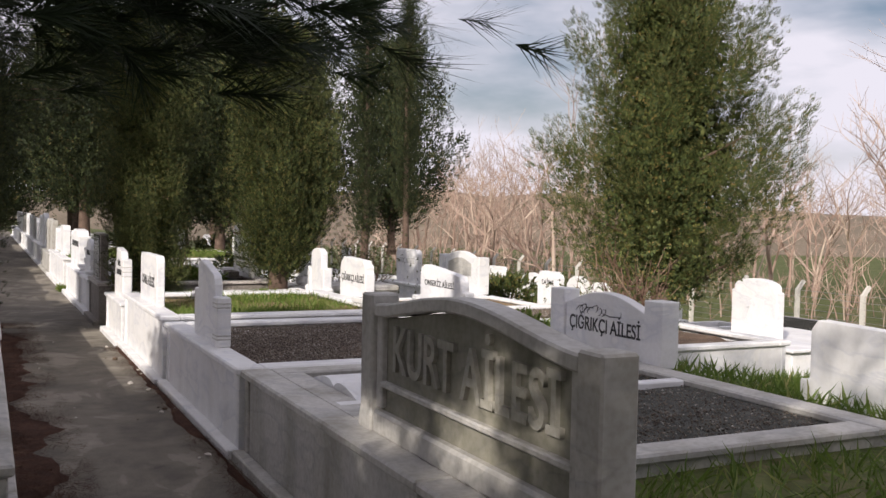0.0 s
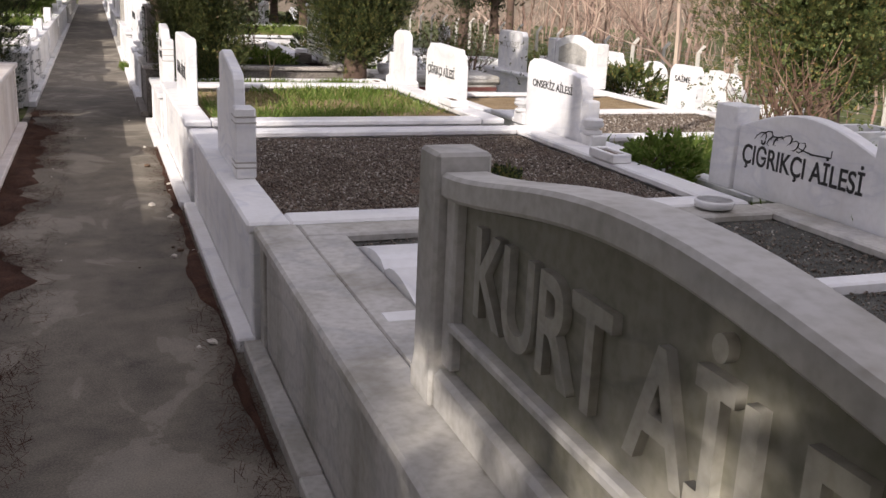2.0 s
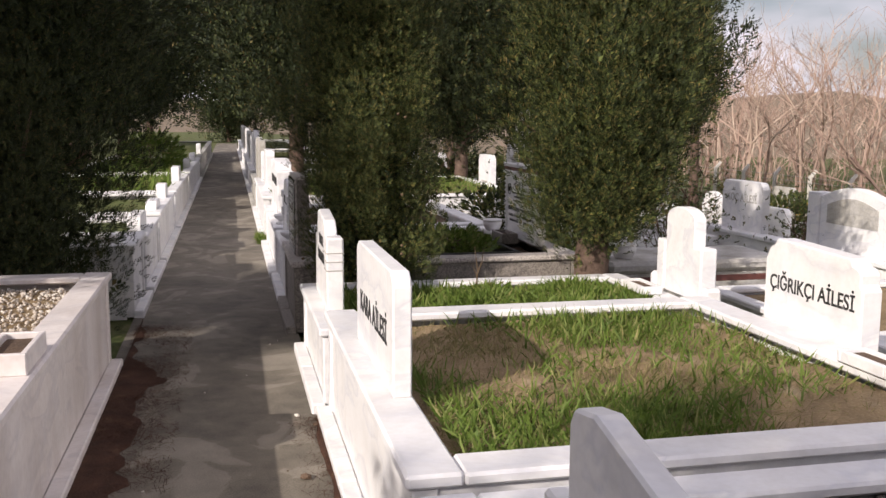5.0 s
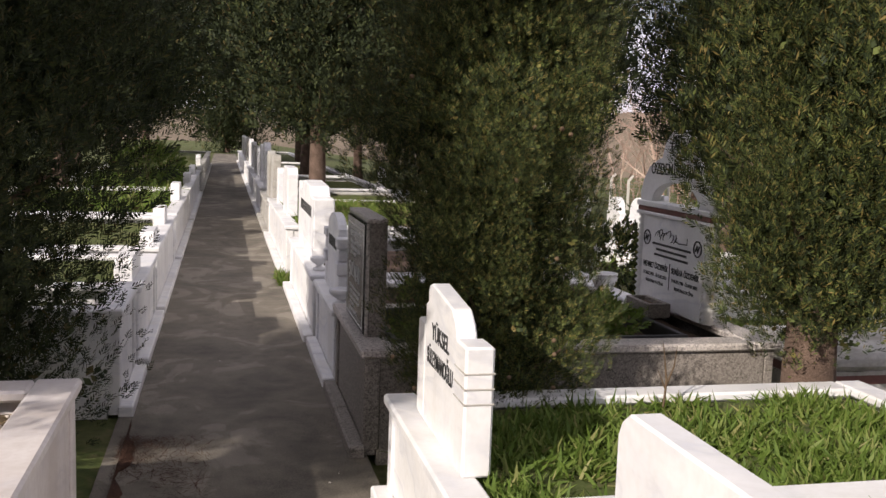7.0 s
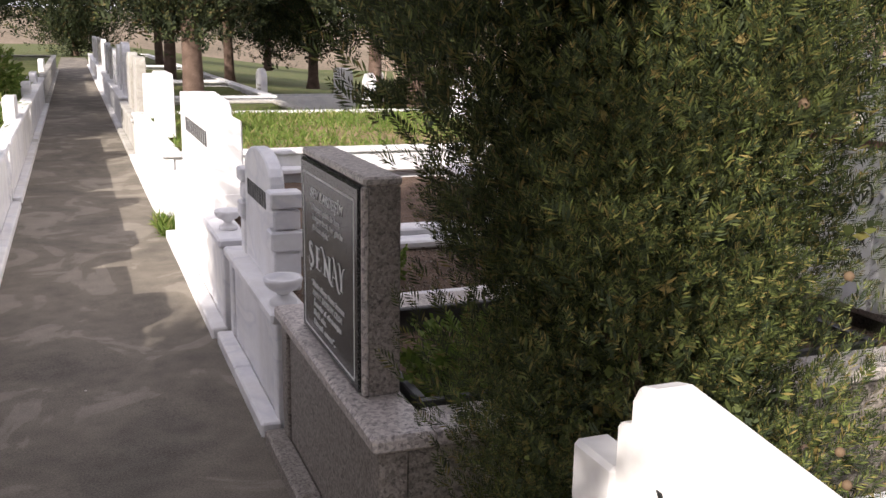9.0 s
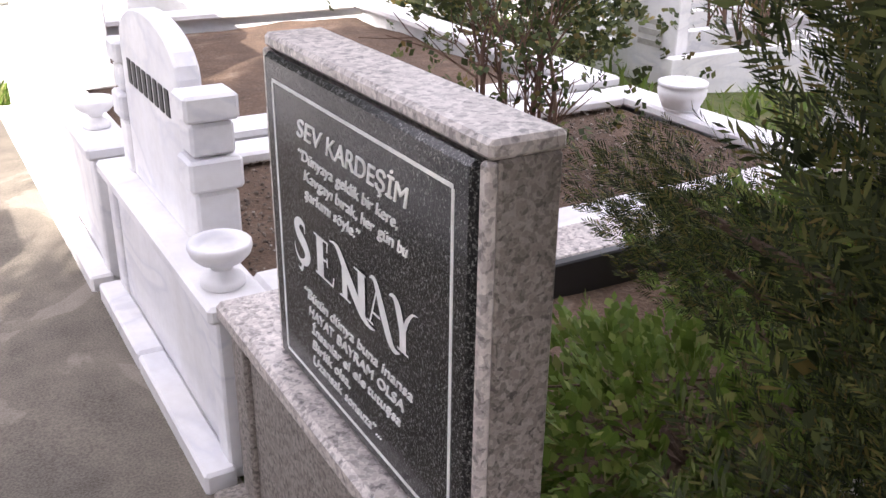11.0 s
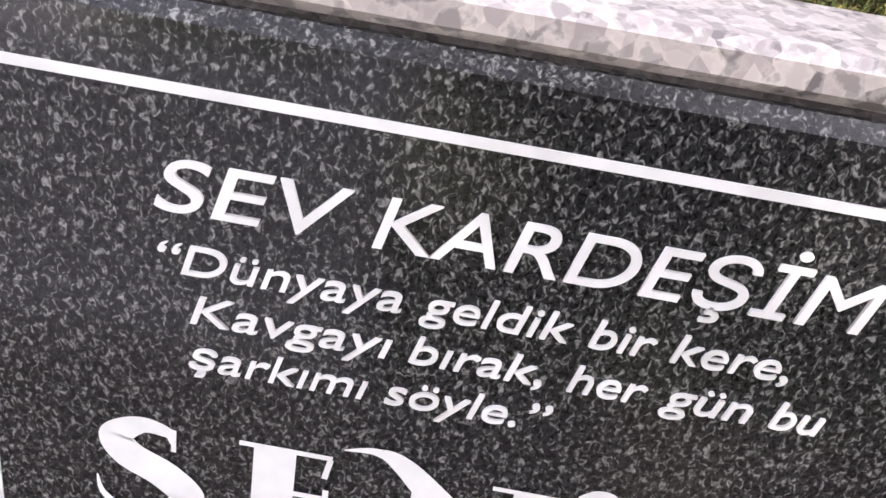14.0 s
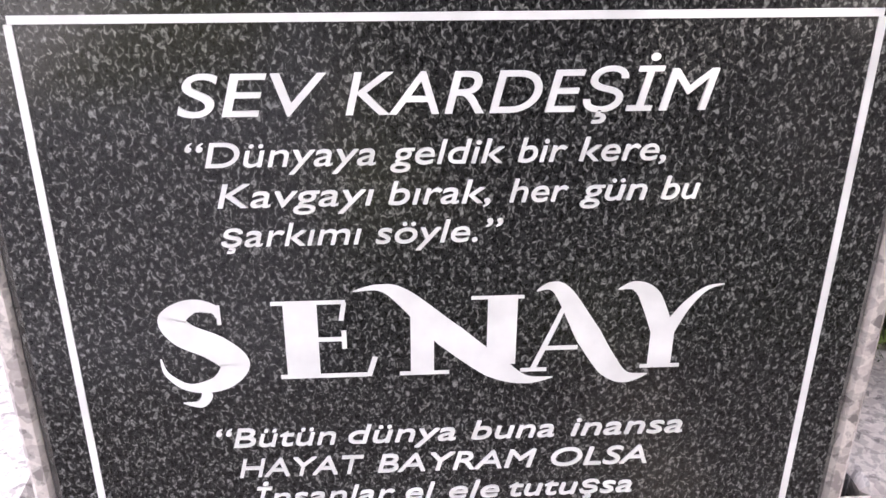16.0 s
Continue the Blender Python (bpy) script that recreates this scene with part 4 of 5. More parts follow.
GLYPHS = (
    # (start across and width, strokes); heights run from 0 to 1
    ("cap_letter", (-0.2262, 0.0745), [stroke([(0.62, 0.80), (0.58, 0.92), (0.36, 0.96), (0.16, 0.80), (0.26, 0.60), (0.56, 0.42), (0.74, 0.20), (0.58, -0.04), (0.26, -0.10), (0.04, 0.08), (-0.01, 0.30)], [0.02, 0.10, 0.15, 0.24, 0.27, 0.28, 0.27, 0.18, 0.09, 0.05, 0.01]), bar(0.63, 0.72, 0.63, 0.97, 0.035), stroke([(0.36, -0.10), (0.42, -0.20), (0.34, -0.32), (0.16, -0.30)], [0.05, 0.10, 0.09, 0.01])]),
    ("cap_letter", (-0.1398, 0.0907), [bar(0.24, 0.0, 0.24, 0.96, 0.24), bar(0.0, 0.97, 0.62, 0.97, 0.045), bar(0.04, 0.015, 0.80, 0.015, 0.05), bar(0.3, 0.50, 0.60, 0.50, 0.05), bar(0.61, 0.97, 0.58, 0.74, 0.035), bar(0.80, 0.0, 0.86, 0.26, 0.04), bar(0.60, 0.38, 0.60, 0.62, 0.035)]),
    ("cap_letter", (-0.0577, 0.0816), [bar(0.40, 0.0, 0.40, 0.84, 0.19), bar(0.18, 0.01, 0.66, 0.01, 0.045), stroke([(-0.24, 1.10), (0.0, 1.14), (0.22, 1.02), (0.66, 0.50), (1.10, 0.06), (1.40, -0.12), (1.68, -0.10)], [0.01, 0.07, 0.16, 0.26, 0.24, 0.10, 0.01]), bar(1.16, 0.10, 1.16, 0.98, 0.24), bar(0.86, 0.985, 1.36, 0.985, 0.04)]),
    ("cap_letter", (0.0590, 0.0624), [stroke([(0.06, 1.04), (0.24, 1.10), (0.42, 0.98), (0.74, 0.46), (1.04, 0.02), (1.28, -0.14), (1.56, -0.10)], [0.01, 0.09, 0.18, 0.27, 0.24, 0.13, 0.01]), stroke([(0.42, 0.84), (0.24, 0.42), (0.06, 0.02)], [0.05, 0.06, 0.06]), bar(-0.10, 0.01, 0.24, 0.01, 0.045), bar(0.20, 0.30, 0.62, 0.30, 0.05)]),
    ("cap_letter", (0.1351, 0.0646), [bar(0.46, 0.0, 0.46, 0.50, 0.25), bar(0.22, 0.01, 0.72, 0.01, 0.045), stroke([(-0.14, 1.04), (0.06, 1.08), (0.26, 0.92), (0.46, 0.46)], [0.01, 0.10, 0.22, 0.24]), stroke([(0.50, 0.46), (0.70, 0.80), (0.92, 1.02), (1.14, 1.08)], [0.16, 0.10, 0.05, 0.01])]),
)
for nm, off, strokes in GLYPHS:
    v, f = [], []
    for k, (sv, sf) in enumerate(strokes):
        n = len(v)
        v += [(x * off[1] + off[0], -0.0012 - 0.0003 * k, z * 0.0690 + 0.2475) for x, y, z in sv]
        f += [tuple(i + n for i in q) for q in sf]
    part(nm, (v, [], f), M_LETTER, bf, "frosted white display capital")


# ---- the tall monument behind the granite plot ----
Z = thing("family_monument", pose(3.02, 10.68, 0.53, 0, 0, FACE_PATH), "white marble monument with open arch and inscriptions", "monument", "headstones")
part("tablet", slab([(-0.40, 0), (0.40, 0), (0.40, 0.56), (-0.40, 0.56)], 0.0, 0.06, 0.005), M_WHITE, Z)
part("red_band", box(-0.47, 0.47, -0.012, 0.075, 0.585, 0.615, 0.004), M_RED, Z)
part("cornice", box(-0.48, 0.48, -0.02, 0.08, 0.561, 0.584, 0.006), M_WHITE, Z)
part("cornice", box(-0.48, 0.48, -0.02, 0.08, 0.616, 0.65, 0.006), M_WHITE, Z)
outer = [(-0.47, 0.651), (-0.47, 0.70), (-0.44, 0.78), (-0.36, 0.87), (-0.26, 0.91), (-0.19, 0.93), (-0.17, 1.0), (-0.12, 1.06), (-0.05, 1.10)]
outer = outer + [(0.0, 1.105)] + [(-u, v) for u, v in outer[::-1]]
inner = [(0.30 * math.cos(k * math.pi / 12), 0.651 + 0.13 * math.sin(k * math.pi / 12)) for k in range(13)]
part("arch", slab(outer + inner, 0.0, 0.06, 0.004), M_WHITE, Z)
for sgn in (-1, 1):
    part("column", turned([(0.04 + 0.008 * math.cos(k * math.pi), 0.01 + 0.548 * k / 28) for k in range(29)], 14), M_WHITE, Z, smooth=True).matrix_basis = pose(sgn * 0.438, 0.03, 0)
lettering("\u00d6ZDEM\u0130R A\u0130LES\u0130", 0.10, face(0.0, 0.825), M_INK, Z, width=0.66, bold=0.001)
lettering("MEHMET \u00d6ZDEM\u0130R", 0.05, face(-0.195, 0.235), M_INK, Z, width=0.34, bold=0.0006)
lettering("D.20.02.1932 - \u00d6.15.05.2017", 0.03, face(-0.195, 0.185), M_INK, Z, width=0.32)
lettering("RUHUNA FAT\u0130HA", 0.03, face(-0.195, 0.14), M_INK, Z, width=0.24)
lettering("SEM\u0130HA \u00d6ZDEM\u0130R", 0.05, face(0.195, 0.235), M_INK, Z, width=0.34, bold=0.0006)
lettering("D.06.05.1940 - \u00d6.10.01.2015", 0.03, face(0.195, 0.185), M_INK, Z, width=0.32)
lettering("RUHUNA FAT\u0130HA", 0.03, face(0.195, 0.14), M_INK, Z, width=0.24)
part("divider", box(-0.003, 0.003, -0.003, 0.001, 0.13, 0.29, 0), M_INK, Z)
for k, (w, v) in enumerate(((0.25, 0.385), (0.20, 0.352), (0.22, 0.318))):
    part("text_bar", box(-w, w, -0.003, 0.001, v, v + 0.014, 0), M_INK, Z)
script(Z, 0.0, 0.45, 0.4)
for u, v, r in ((-0.33, 0.42, 0.045), (0.33, 0.42, 0.045), (0.0, 1.0, 0.065)):
    ring = tube([Vector((u + r * math.cos(k * math.pi / 10), -0.002, v + r * math.sin(k * math.pi / 10))) for k in range(21)], [0.005] * 21, 4)
    part("emblem", joined([ring, tube([Vector((u - r * 0.5, -0.002, v - r * 0.3)), Vector((u - r * 0.2, -0.002, v + r * 0.4)), Vector((u + r * 0.1, -0.002, v - r * 0.4)), Vector((u + r * 0.5, -0.002, v + r * 0.4))], [0.006] * 4, 4)]), M_INK, Z)
inn = thing("inner_kerb", pose(1.2, 9.98, 0.43), "thin black stone kerb inside a granite base", "kerb")
for n, q in (("kerb_bar", (0, 1.6, 0, 0.03)), ("kerb_bar", (0, 1.6, 0.83, 0.86)), ("kerb_bar", (1.57, 1.6, 0.031, 0.829)), ("kerb_bar", (0, 0.03, 0.031, 0.829))):
    part(n, box(*q, 0, 0.105, 0.004), M_BLKKERB, inn)
ledger = thing("ledger_slab", pose(3.55, 9.9, 0), "grey marble ledger tomb with dark band", "tomb")
part("body", box(0, 1.5, 0.0, 0.75, -0.3, 0.34, 0.01), M_GREYM, ledger)
part("band", box(-0.004, 1.504, -0.004, 0.754, 0.26, 0.31, 0.002), M_RED, ledger)
part("lid", box(-0.04, 1.54, -0.04, 0.79, 0.341, 0.44, 0.03), M_GREYM, ledger)

# ---- graves among the trees and towards the fence ----
fw = thing("low_wall", pose(6.8, 10.4, -0.13), "long white marble wall under far family stones", "wall", "grave surrounds")
part("panel", box(0, 0.14, 0, 4.2, -0.7, 0.26, 0.006), M_WHITE, fw)
part("cap_slab", box(-0.04, 0.2, -0.02, 4.22, 0.26, 0.31, 0.008), M_WHITE, fw)
BIG = headstone("family_headstone", "wide white marble family stone with curved top and pillars", 6.92, 11.6, 0.18, [(-0.55, 0), (0.55, 0)] + arc(0.55, -0.55, 0.56, 0.68), 0.10, M_WHITE)
part("inset_panel", slab([(-0.42, 0.28), (0.42, 0.28)] + arc(0.42, -0.42, 0.48, 0.57), -0.006, 0.001, 0.002), M_GREYM, BIG)
for sgn in (-1, 1):
    part("pillar", box(min(sgn * 0.553, sgn * 0.74), max(sgn * 0.553, sgn * 0.74), -0.03, 0.16, 0, 0.60, 0.008), M_WHITE, BIG)
headstone("family_headstone", "white marble family stone with faint grey letters", 6.9, 13.75, 0.18, clipped(0.48, 0.62), 0.1, M_WHITE, lines=[("KO\u00c7 A\u0130LES\u0130", 0.14, 0, 0.36, 0.7)], ink=M_GREYM)
headstone("family_headstone", "white marble headstone with black letters by a rose bush", 6.6, 8.35, -0.18, clipped(0.26, 0.9), 0.1, M_WHITE, lines=[("SA\u0130ME", 0.09, 0, 0.72, 0.3)])
headstone("headstone", "tall white marble headstone on its own plinth", 7.9, 5.9, 0.06, oval(0.36, 0.72, 0.8, 0.04), 0.12, M_WHITE)
pl = thing("grave_plinth", pose(7.7, 5.1, -0.45), "white marble plinth of a grave in grass", "grave plinth")
part("body", box(0, 1.6, 0, 1.6, 0, 0.47, 0.01), M_WHITE, pl)
part("cap_slab", box(-0.05, 1.65, -0.05, 1.65, 0.47, 0.51, 0.01), M_WHITE, pl)
headstone("headstone", "plain veined grey-white headstone in grass", 4.12, 1.18, 0.22, [(-0.46, 0), (0.46, 0), (0.46, 0.20), (0.40, 0.20), (0.40, 0.56), (0.34, 0.64), (-0.34, 0.66), (-0.39, 0.60), (-0.39, 0.30), (-0.46, 0.30)], 0.09, M_WHITE)
headstone("headstone", "white marble headstone at the lawn's edge", 6.3, 2.4, 0.0, oval(0.3, 0.9, 0.8), 0.12, M_WHITE)
R = random.Random(21)
rows = [(5.6, 16.0, 0.36), (5.9, 17.4, 0.3), (5.1, 14.3, 0.3), (4.9, 18.8, 0.34), (6.5, 19.6, 0.3), (8.3, 13.0, 0.36), (8.6, 15.8, 0.36), (8.9, 18.2, 0.34), (10.2, 12.4, 0.4), (10.5, 15.2, 0.4), (11.5, 9.5, 0.4), (11.2, 18.0, 0.4), (12.6, 13.2, 0.4), (4.2, 22.0, 0.3), (5.4, 24.6, 0.3), (3.9, 27.2, 0.3), (7.4, 23.4, 0.36), (9.4, 24.0, 0.36), (6.6, 28.0, 0.3), (12.4, 21.5, 0.4), (13.6, 17.0, 0.4), (8.1, 9.9, 0.3), (12.8, 7.2, 0.4), (10.6, 6.2, 0.36)]
for x, y, w in rows:
    z = land(x, y)
    kind = R.randrange(3)
    hh = R.uniform(0.75, 1.1)
    t = thing("grave", pose(x, y, z), "white marble grave with headstone and kerbs among trees", "grave", "far graves")
    part("headstone", slab(clipped(w, hh) if kind == 0 else oval(w, hh, 0.75, 0.05 if kind == 1 else 0), 0, 0.11, 0.006), M_WHITE if R.random() < 0.8 else M_GREYM, t).matrix_basis = pose(0, 0, 0, 0, 0, FACE_PATH + R.uniform(-4, 4))
    L = R.uniform(1.5, 2.0)
    for q in ((-0.1, L, -w - 0.1, -w), (-0.1, L, w, w + 0.1), (L - 0.1, L, -w + 0.001, w - 0.001)):
        part("kerb_bar", box(*q, -0.15, 0.24, 0.006), M_WHITE, t)
    for k in range(3):
        part("text_bar", box(-0.004, 0.001, -w * 0.6, w * 0.6, hh * (0.55 - 0.1 * k), hh * (0.55 - 0.1 * k) + 0.04, 0), M_GREYM, t)
blk = thing("grave", pose(11.0, 8.2, land(11, 8.2)), "black polished family headstone by the fence", "grave", "far graves")
part("headstone", slab([(-0.6, 0), (0.6, 0), (0.6, 0.8), (-0.6, 0.8)], 0, 0.12, 0.006), M_BLACK, blk).matrix_basis = pose(0, 0, 0, 0, 0, FACE_PATH)

# ---- fence ----
FX, FY = 20.0, [8 + 2.16 * i for i in range(26)]
fence = thing("fence", pose(FX, 0, 0), "wire fence on bent concrete posts before bare woods", "fence")
for y in FY:
    g = land(FX, y) - 0.05
    part("post", joined([tube([Vector((0, y, g)), Vector((0, y, g + 1.45)), Vector((0.0, y, g + 1.5)), Vector((0.22, y, g + 1.75))], [0.075, 0.07, 0.07, 0.06], 4)]), M_POST, fence)
for k in range(9):
    part("wire", joined([tube([Vector((0, FY[0], land(FX, 20) + 0.1 + 0.17 * k)), Vector((0, FY[-1], land(FX, 20) + 0.1 + 0.17 * k))], [0.007, 0.007], 3)]), M_WIRE, fence)

# ---- conifers ----
egg = lambda t: (0.55 + 0.45 * min(1, t / 0.25)) * (1 - 0.75 * max(0, t - 0.3) ** 1.4)
column = lambda t: 0.75 + 0.25 * min(1, t / 0.15) - 0.65 * max(0, t - 0.7) ** 1.1
broad = lambda t: (0.60 + 0.40 * min(1, t / 0.28)) * (1 - 1.15 * max(0, t - 0.2)) + 0.03
conifer("dense dark green cypress beside a granite plot", 1.54, 9.47, 0.0, 3.9, 0.53, 130, 640, 1.0, M_CYP, egg, 0.08, 3, 0.0, 0.10, blades=11, leaf=0.66, boughs=(((-0.24, 0.54, 1.04), 0.08), ((-0.16, 0.56, 0.94), 0.08)))
conifer("dense green cypress with brown tips beside weeds", 3.24, 9.52, 0.05, 3.6, 0.70, 125, 480, 1.1, M_CYP, egg, 0.20, 4, 0.0, 0.13, blades=9, leaf=0.88)
conifer("dark cypress overhanging the path", -0.86, 10.05, 0.0, 5.2, 1.12, 260, 220, 1.05, M_CYPSHADE, egg, 0.05, 5, 0.05, 0.12, blades=8, leaf=0.75, boughs=(((0.75, 0.3, 2.35), 0.4), ((1.1, 0.6, 2.6), 0.45), ((1.5, 0.2, 2.8), 0.45), ((0.6, -0.3, 2.6), 0.45), ((1.0, -0.4, 3.0), 0.5), ((1.7, 0.9, 3.0), 0.5)))
conifer("tall slim columnar cypress", 7.85, 18.4, land(7.85, 18.4), 8.5, 0.36, 190, 95, 1.1, M_CYPSHADE, column, 0.17, 6, 0.0, 0.10, blades=6, leaf=1.25)
conifer("tall slim columnar cypress", 10.2, 21.4, land(10.2, 21.4), 9.2, 0.32, 180, 95, 1.1, M_CYPSHADE, column, 0.24, 7, 0.0, 0.10, blades=6, leaf=1.25)
conifer("broad sunlit juniper behind rose bushes", 8.75, 8.6, land(8.75, 8.6), 7.6, 1.90, 200, 330, 0.82, M_CEDAR, broad, 0.14, 8, 0.10, 0.2, "juniper tree", blades=8, leaf=0.95)
# trees with y below 9 stand out of view, added to cast shade
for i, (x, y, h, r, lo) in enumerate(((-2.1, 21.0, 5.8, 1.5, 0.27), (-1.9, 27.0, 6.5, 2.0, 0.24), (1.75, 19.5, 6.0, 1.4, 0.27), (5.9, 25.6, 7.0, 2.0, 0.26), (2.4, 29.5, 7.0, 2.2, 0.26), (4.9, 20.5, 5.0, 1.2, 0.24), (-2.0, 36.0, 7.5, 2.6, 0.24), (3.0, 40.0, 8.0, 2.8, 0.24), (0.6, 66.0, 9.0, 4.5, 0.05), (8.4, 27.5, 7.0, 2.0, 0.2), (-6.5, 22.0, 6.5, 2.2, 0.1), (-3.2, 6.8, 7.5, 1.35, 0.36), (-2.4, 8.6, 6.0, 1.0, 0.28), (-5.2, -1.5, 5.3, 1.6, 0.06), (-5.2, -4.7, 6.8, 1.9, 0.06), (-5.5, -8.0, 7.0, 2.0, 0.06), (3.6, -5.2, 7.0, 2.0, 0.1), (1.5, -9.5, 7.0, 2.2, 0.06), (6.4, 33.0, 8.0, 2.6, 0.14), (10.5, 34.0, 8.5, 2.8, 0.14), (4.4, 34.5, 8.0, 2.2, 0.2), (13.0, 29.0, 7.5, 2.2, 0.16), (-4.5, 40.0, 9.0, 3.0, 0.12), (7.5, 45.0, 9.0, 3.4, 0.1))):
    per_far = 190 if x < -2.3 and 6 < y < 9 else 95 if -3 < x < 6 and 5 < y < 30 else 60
    conifer("dark cypress by the path's graves, some added out of view for shade", x, y, 0.0, h, r, 150, per_far, 1.2, M_CYPSHADE, egg, lo, 20 + i, 0.03, 0.13, blades=5, leaf=1.8 if per_far < 70 else 1.45)


bm = bmesh.new()
bmesh.ops.create_icosphere(bm, subdivisions=2, radius=0.010)
for v in bm.verts:
    v.co *= 1 + 0.12 * noise.noise(v.co * 220)
seed_cone = part("cone", bm, M_CONE, bpy.data.objects["cypress_tree"], smooth=True)
R = random.Random(77)
for i in range(14):
    ob = seed_cone if i == 0 else new("cone", seed_cone.data)
    ob.parent = bpy.data.objects["cypress_tree"]
    a, e = R.uniform(3.6, 5.4), R.uniform(0.42, 0.56)
    ob.matrix_basis = pose(math.cos(a) * e, math.sin(a) * e, R.uniform(0.4, 1.8))

# ---- pine over the start of the path ----
def pine(label, x, y, height, radius, low, tufts, seed):
    R = random.Random(seed)
    t = thing("pine_tree", pose(x, y, 0), label, "pine tree")
    v, f = tube([Vector((0.04 * math.sin(k), 0.05 * k, height * k / 8)) for k in range(9)], [0.16, 0.15, 0.14, 0.12, 0.1, 0.08, 0.06, 0.04, 0.02], 9)
    part("trunk", (v, [], f), M_BARK, t, smooth=True)
    limbs, P, Dn = [], [], []
    for i in range(22):
        a, k = i * 2.4, low + (height - low) * (i / 46) ** 1.1
        e = radius * (1.05 - 0.55 * (k - low) / (height - low)) * R.uniform(0.7, 1.05)
        b, c = Vector((0, 0, k)), Vector((math.cos(a) * e, math.sin(a) * e, k + R.uniform(-0.25, 0.35)))
        path = [b.lerp(c, s) + Vector((0, 0, 0.15 * math.sin(s * 3))) for s in (0, 0.35, 0.7, 1)]
        limbs.append(tube(path, [0.035, 0.025, 0.015, 0.006], 5))
        for j in range(tufts):
            s = R.uniform(0.3, 1.05)
            q = b.lerp(c, s) + Vector((R.gauss(0, 0.22), R.gauss(0, 0.22), R.gauss(0.05, 0.12)))
            P.append(tuple(q))
            Dn.append((math.cos(a) + R.gauss(0, 0.5), math.sin(a) + R.gauss(0, 0.5), R.gauss(0.1, 0.4)))
    part("limb", joined(limbs), M_BARK, t)
    vs, fs = [], []
    for i in range(26):
        a, e = i * 2.4, 0.25 + 0.5 * ((i * 7) % 13) / 13
        d = Vector((math.cos(a) * e, math.sin(a) * e, 1 - 0.4 * e)).normalized()
        s = d.orthogonal().normalized() * 0.013
        o = Vector((0, 0, 0.6 * (i / 26)))
        n = len(vs)
        vs += [tuple(o - s), tuple(o + s), tuple(o + d)]
        fs.append((n, n + 1, n + 2))
    free = unshaded(np.array(P), (x, y, 0), 0.08)
    P, Dn = np.array(P)[free], np.array(Dn)[free]
    quick_mesh("needles", vs, fs, np.array(P), frames_along(np.array(Dn)), 0.13 + 0.06 * rng.random(len(P)), M_PINE, t)
    return t


pine("large dark pine overhanging the start of the path", -1.95, 0.0, 5.8, 2.65, 1.98, 520, 9)


# ---- bare woods, bushes ----
def bare(R, base, h, spread, depth, sides=3):
    out = []

    def grow(p, d, l, r, k):
        q = [p]
        for s in range(3):
            d = (d + Vector((R.gauss(0, 0.12), R.gauss(0, 0.12), 0.05))).normalized()
            q.append(q[-1] + d * l / 3)
        out.append(tube(q, [r, r * 0.9, r * 0.78, r * 0.62], sides if k < depth else 5))
        if k:
            for j in range(3 if k > 1 else 4):
                e = (d + Vector((R.gauss(0, spread), R.gauss(0, spread), R.gauss(0.15, 0.25)))).normalized()
                grow(q[R.choice((1, 2, 3, 3))], e, l * R.uniform(0.55, 0.8), r * 0.55, k - 1)

    grow(Vector(base), Vector((0, 0, 1)), h * 0.38, h * 0.0095, depth)
    return out


R = random.Random(31)
woods = []
for i in range(130):
    x, y = R.uniform(21.5, 46), R.uniform(2, 75)
    woods += bare(R, (x, y, land(x, y) - 0.1), R.uniform(6, 10.5), 0.75, 4)
tagged(part("bare_woods", joined(woods), M_TWIG), "bare brown winter trees beyond the fence", "woods", kind="stuff")
thicket = []
for i in range(360):
    x, y = R.uniform(21.2, 36), R.uniform(2, 75)
    thicket += bare(R, (x, y, land(x, y) - 0.1), R.uniform(1.5, 4.0), 0.8, 2)
tagged(part("thicket", joined(thicket), M_TWIG), "brown leafless thicket behind the fence", "thicket", kind="stuff")
for x, y, h in ((13.6, 19.0, 7.5), (16.5, 14.0, 7.0), (17.5, 9.0, 7.5)):
    t = thing("bare_tree", pose(x, y, land(x, y)), "leafless pale-barked tree near the fence", "bare tree", "bare trees")
    part("branch", joined(bare(R, (0, 0, -0.1), h, 0.6, 5)), M_TWIG, t)
for x, y, h in ((6.6, 6.6, 1.9), (7.2, 7.3, 2.0), (6.4, 14.6, 1.7), (7.3, 12.8, 1.2), (4.9, 11.6, 1.3), (2.3, 11.75, 1.0)):
    zz = 0.43 if x < 3 else land(x, y)
    t = thing("rose_bush", pose(x, y, zz), "straggling rose bush with few leaves", "bush", "rose bushes")
    tw = []
    for k in range(9):
        tw += bare(R, (R.gauss(0, 0.12), R.gauss(0, 0.12), 0), h * R.uniform(0.7, 1.1), 0.55, 2)
    part("cane", joined(tw), M_CANE, t)
    n = 500
    v, f = spray(5, 1.0, 0.16, 0.8)
    quick_mesh("leaves", v, f, rng.normal(size=(n, 3)) * (h * 0.24, h * 0.24, h * 0.22) + (0, 0, h * 0.55), frames_along(rng.normal(size=(n, 3))), 0.05 + 0.03 * rng.random(n), M_CEDAR, t)

# ---- plants and litter ----


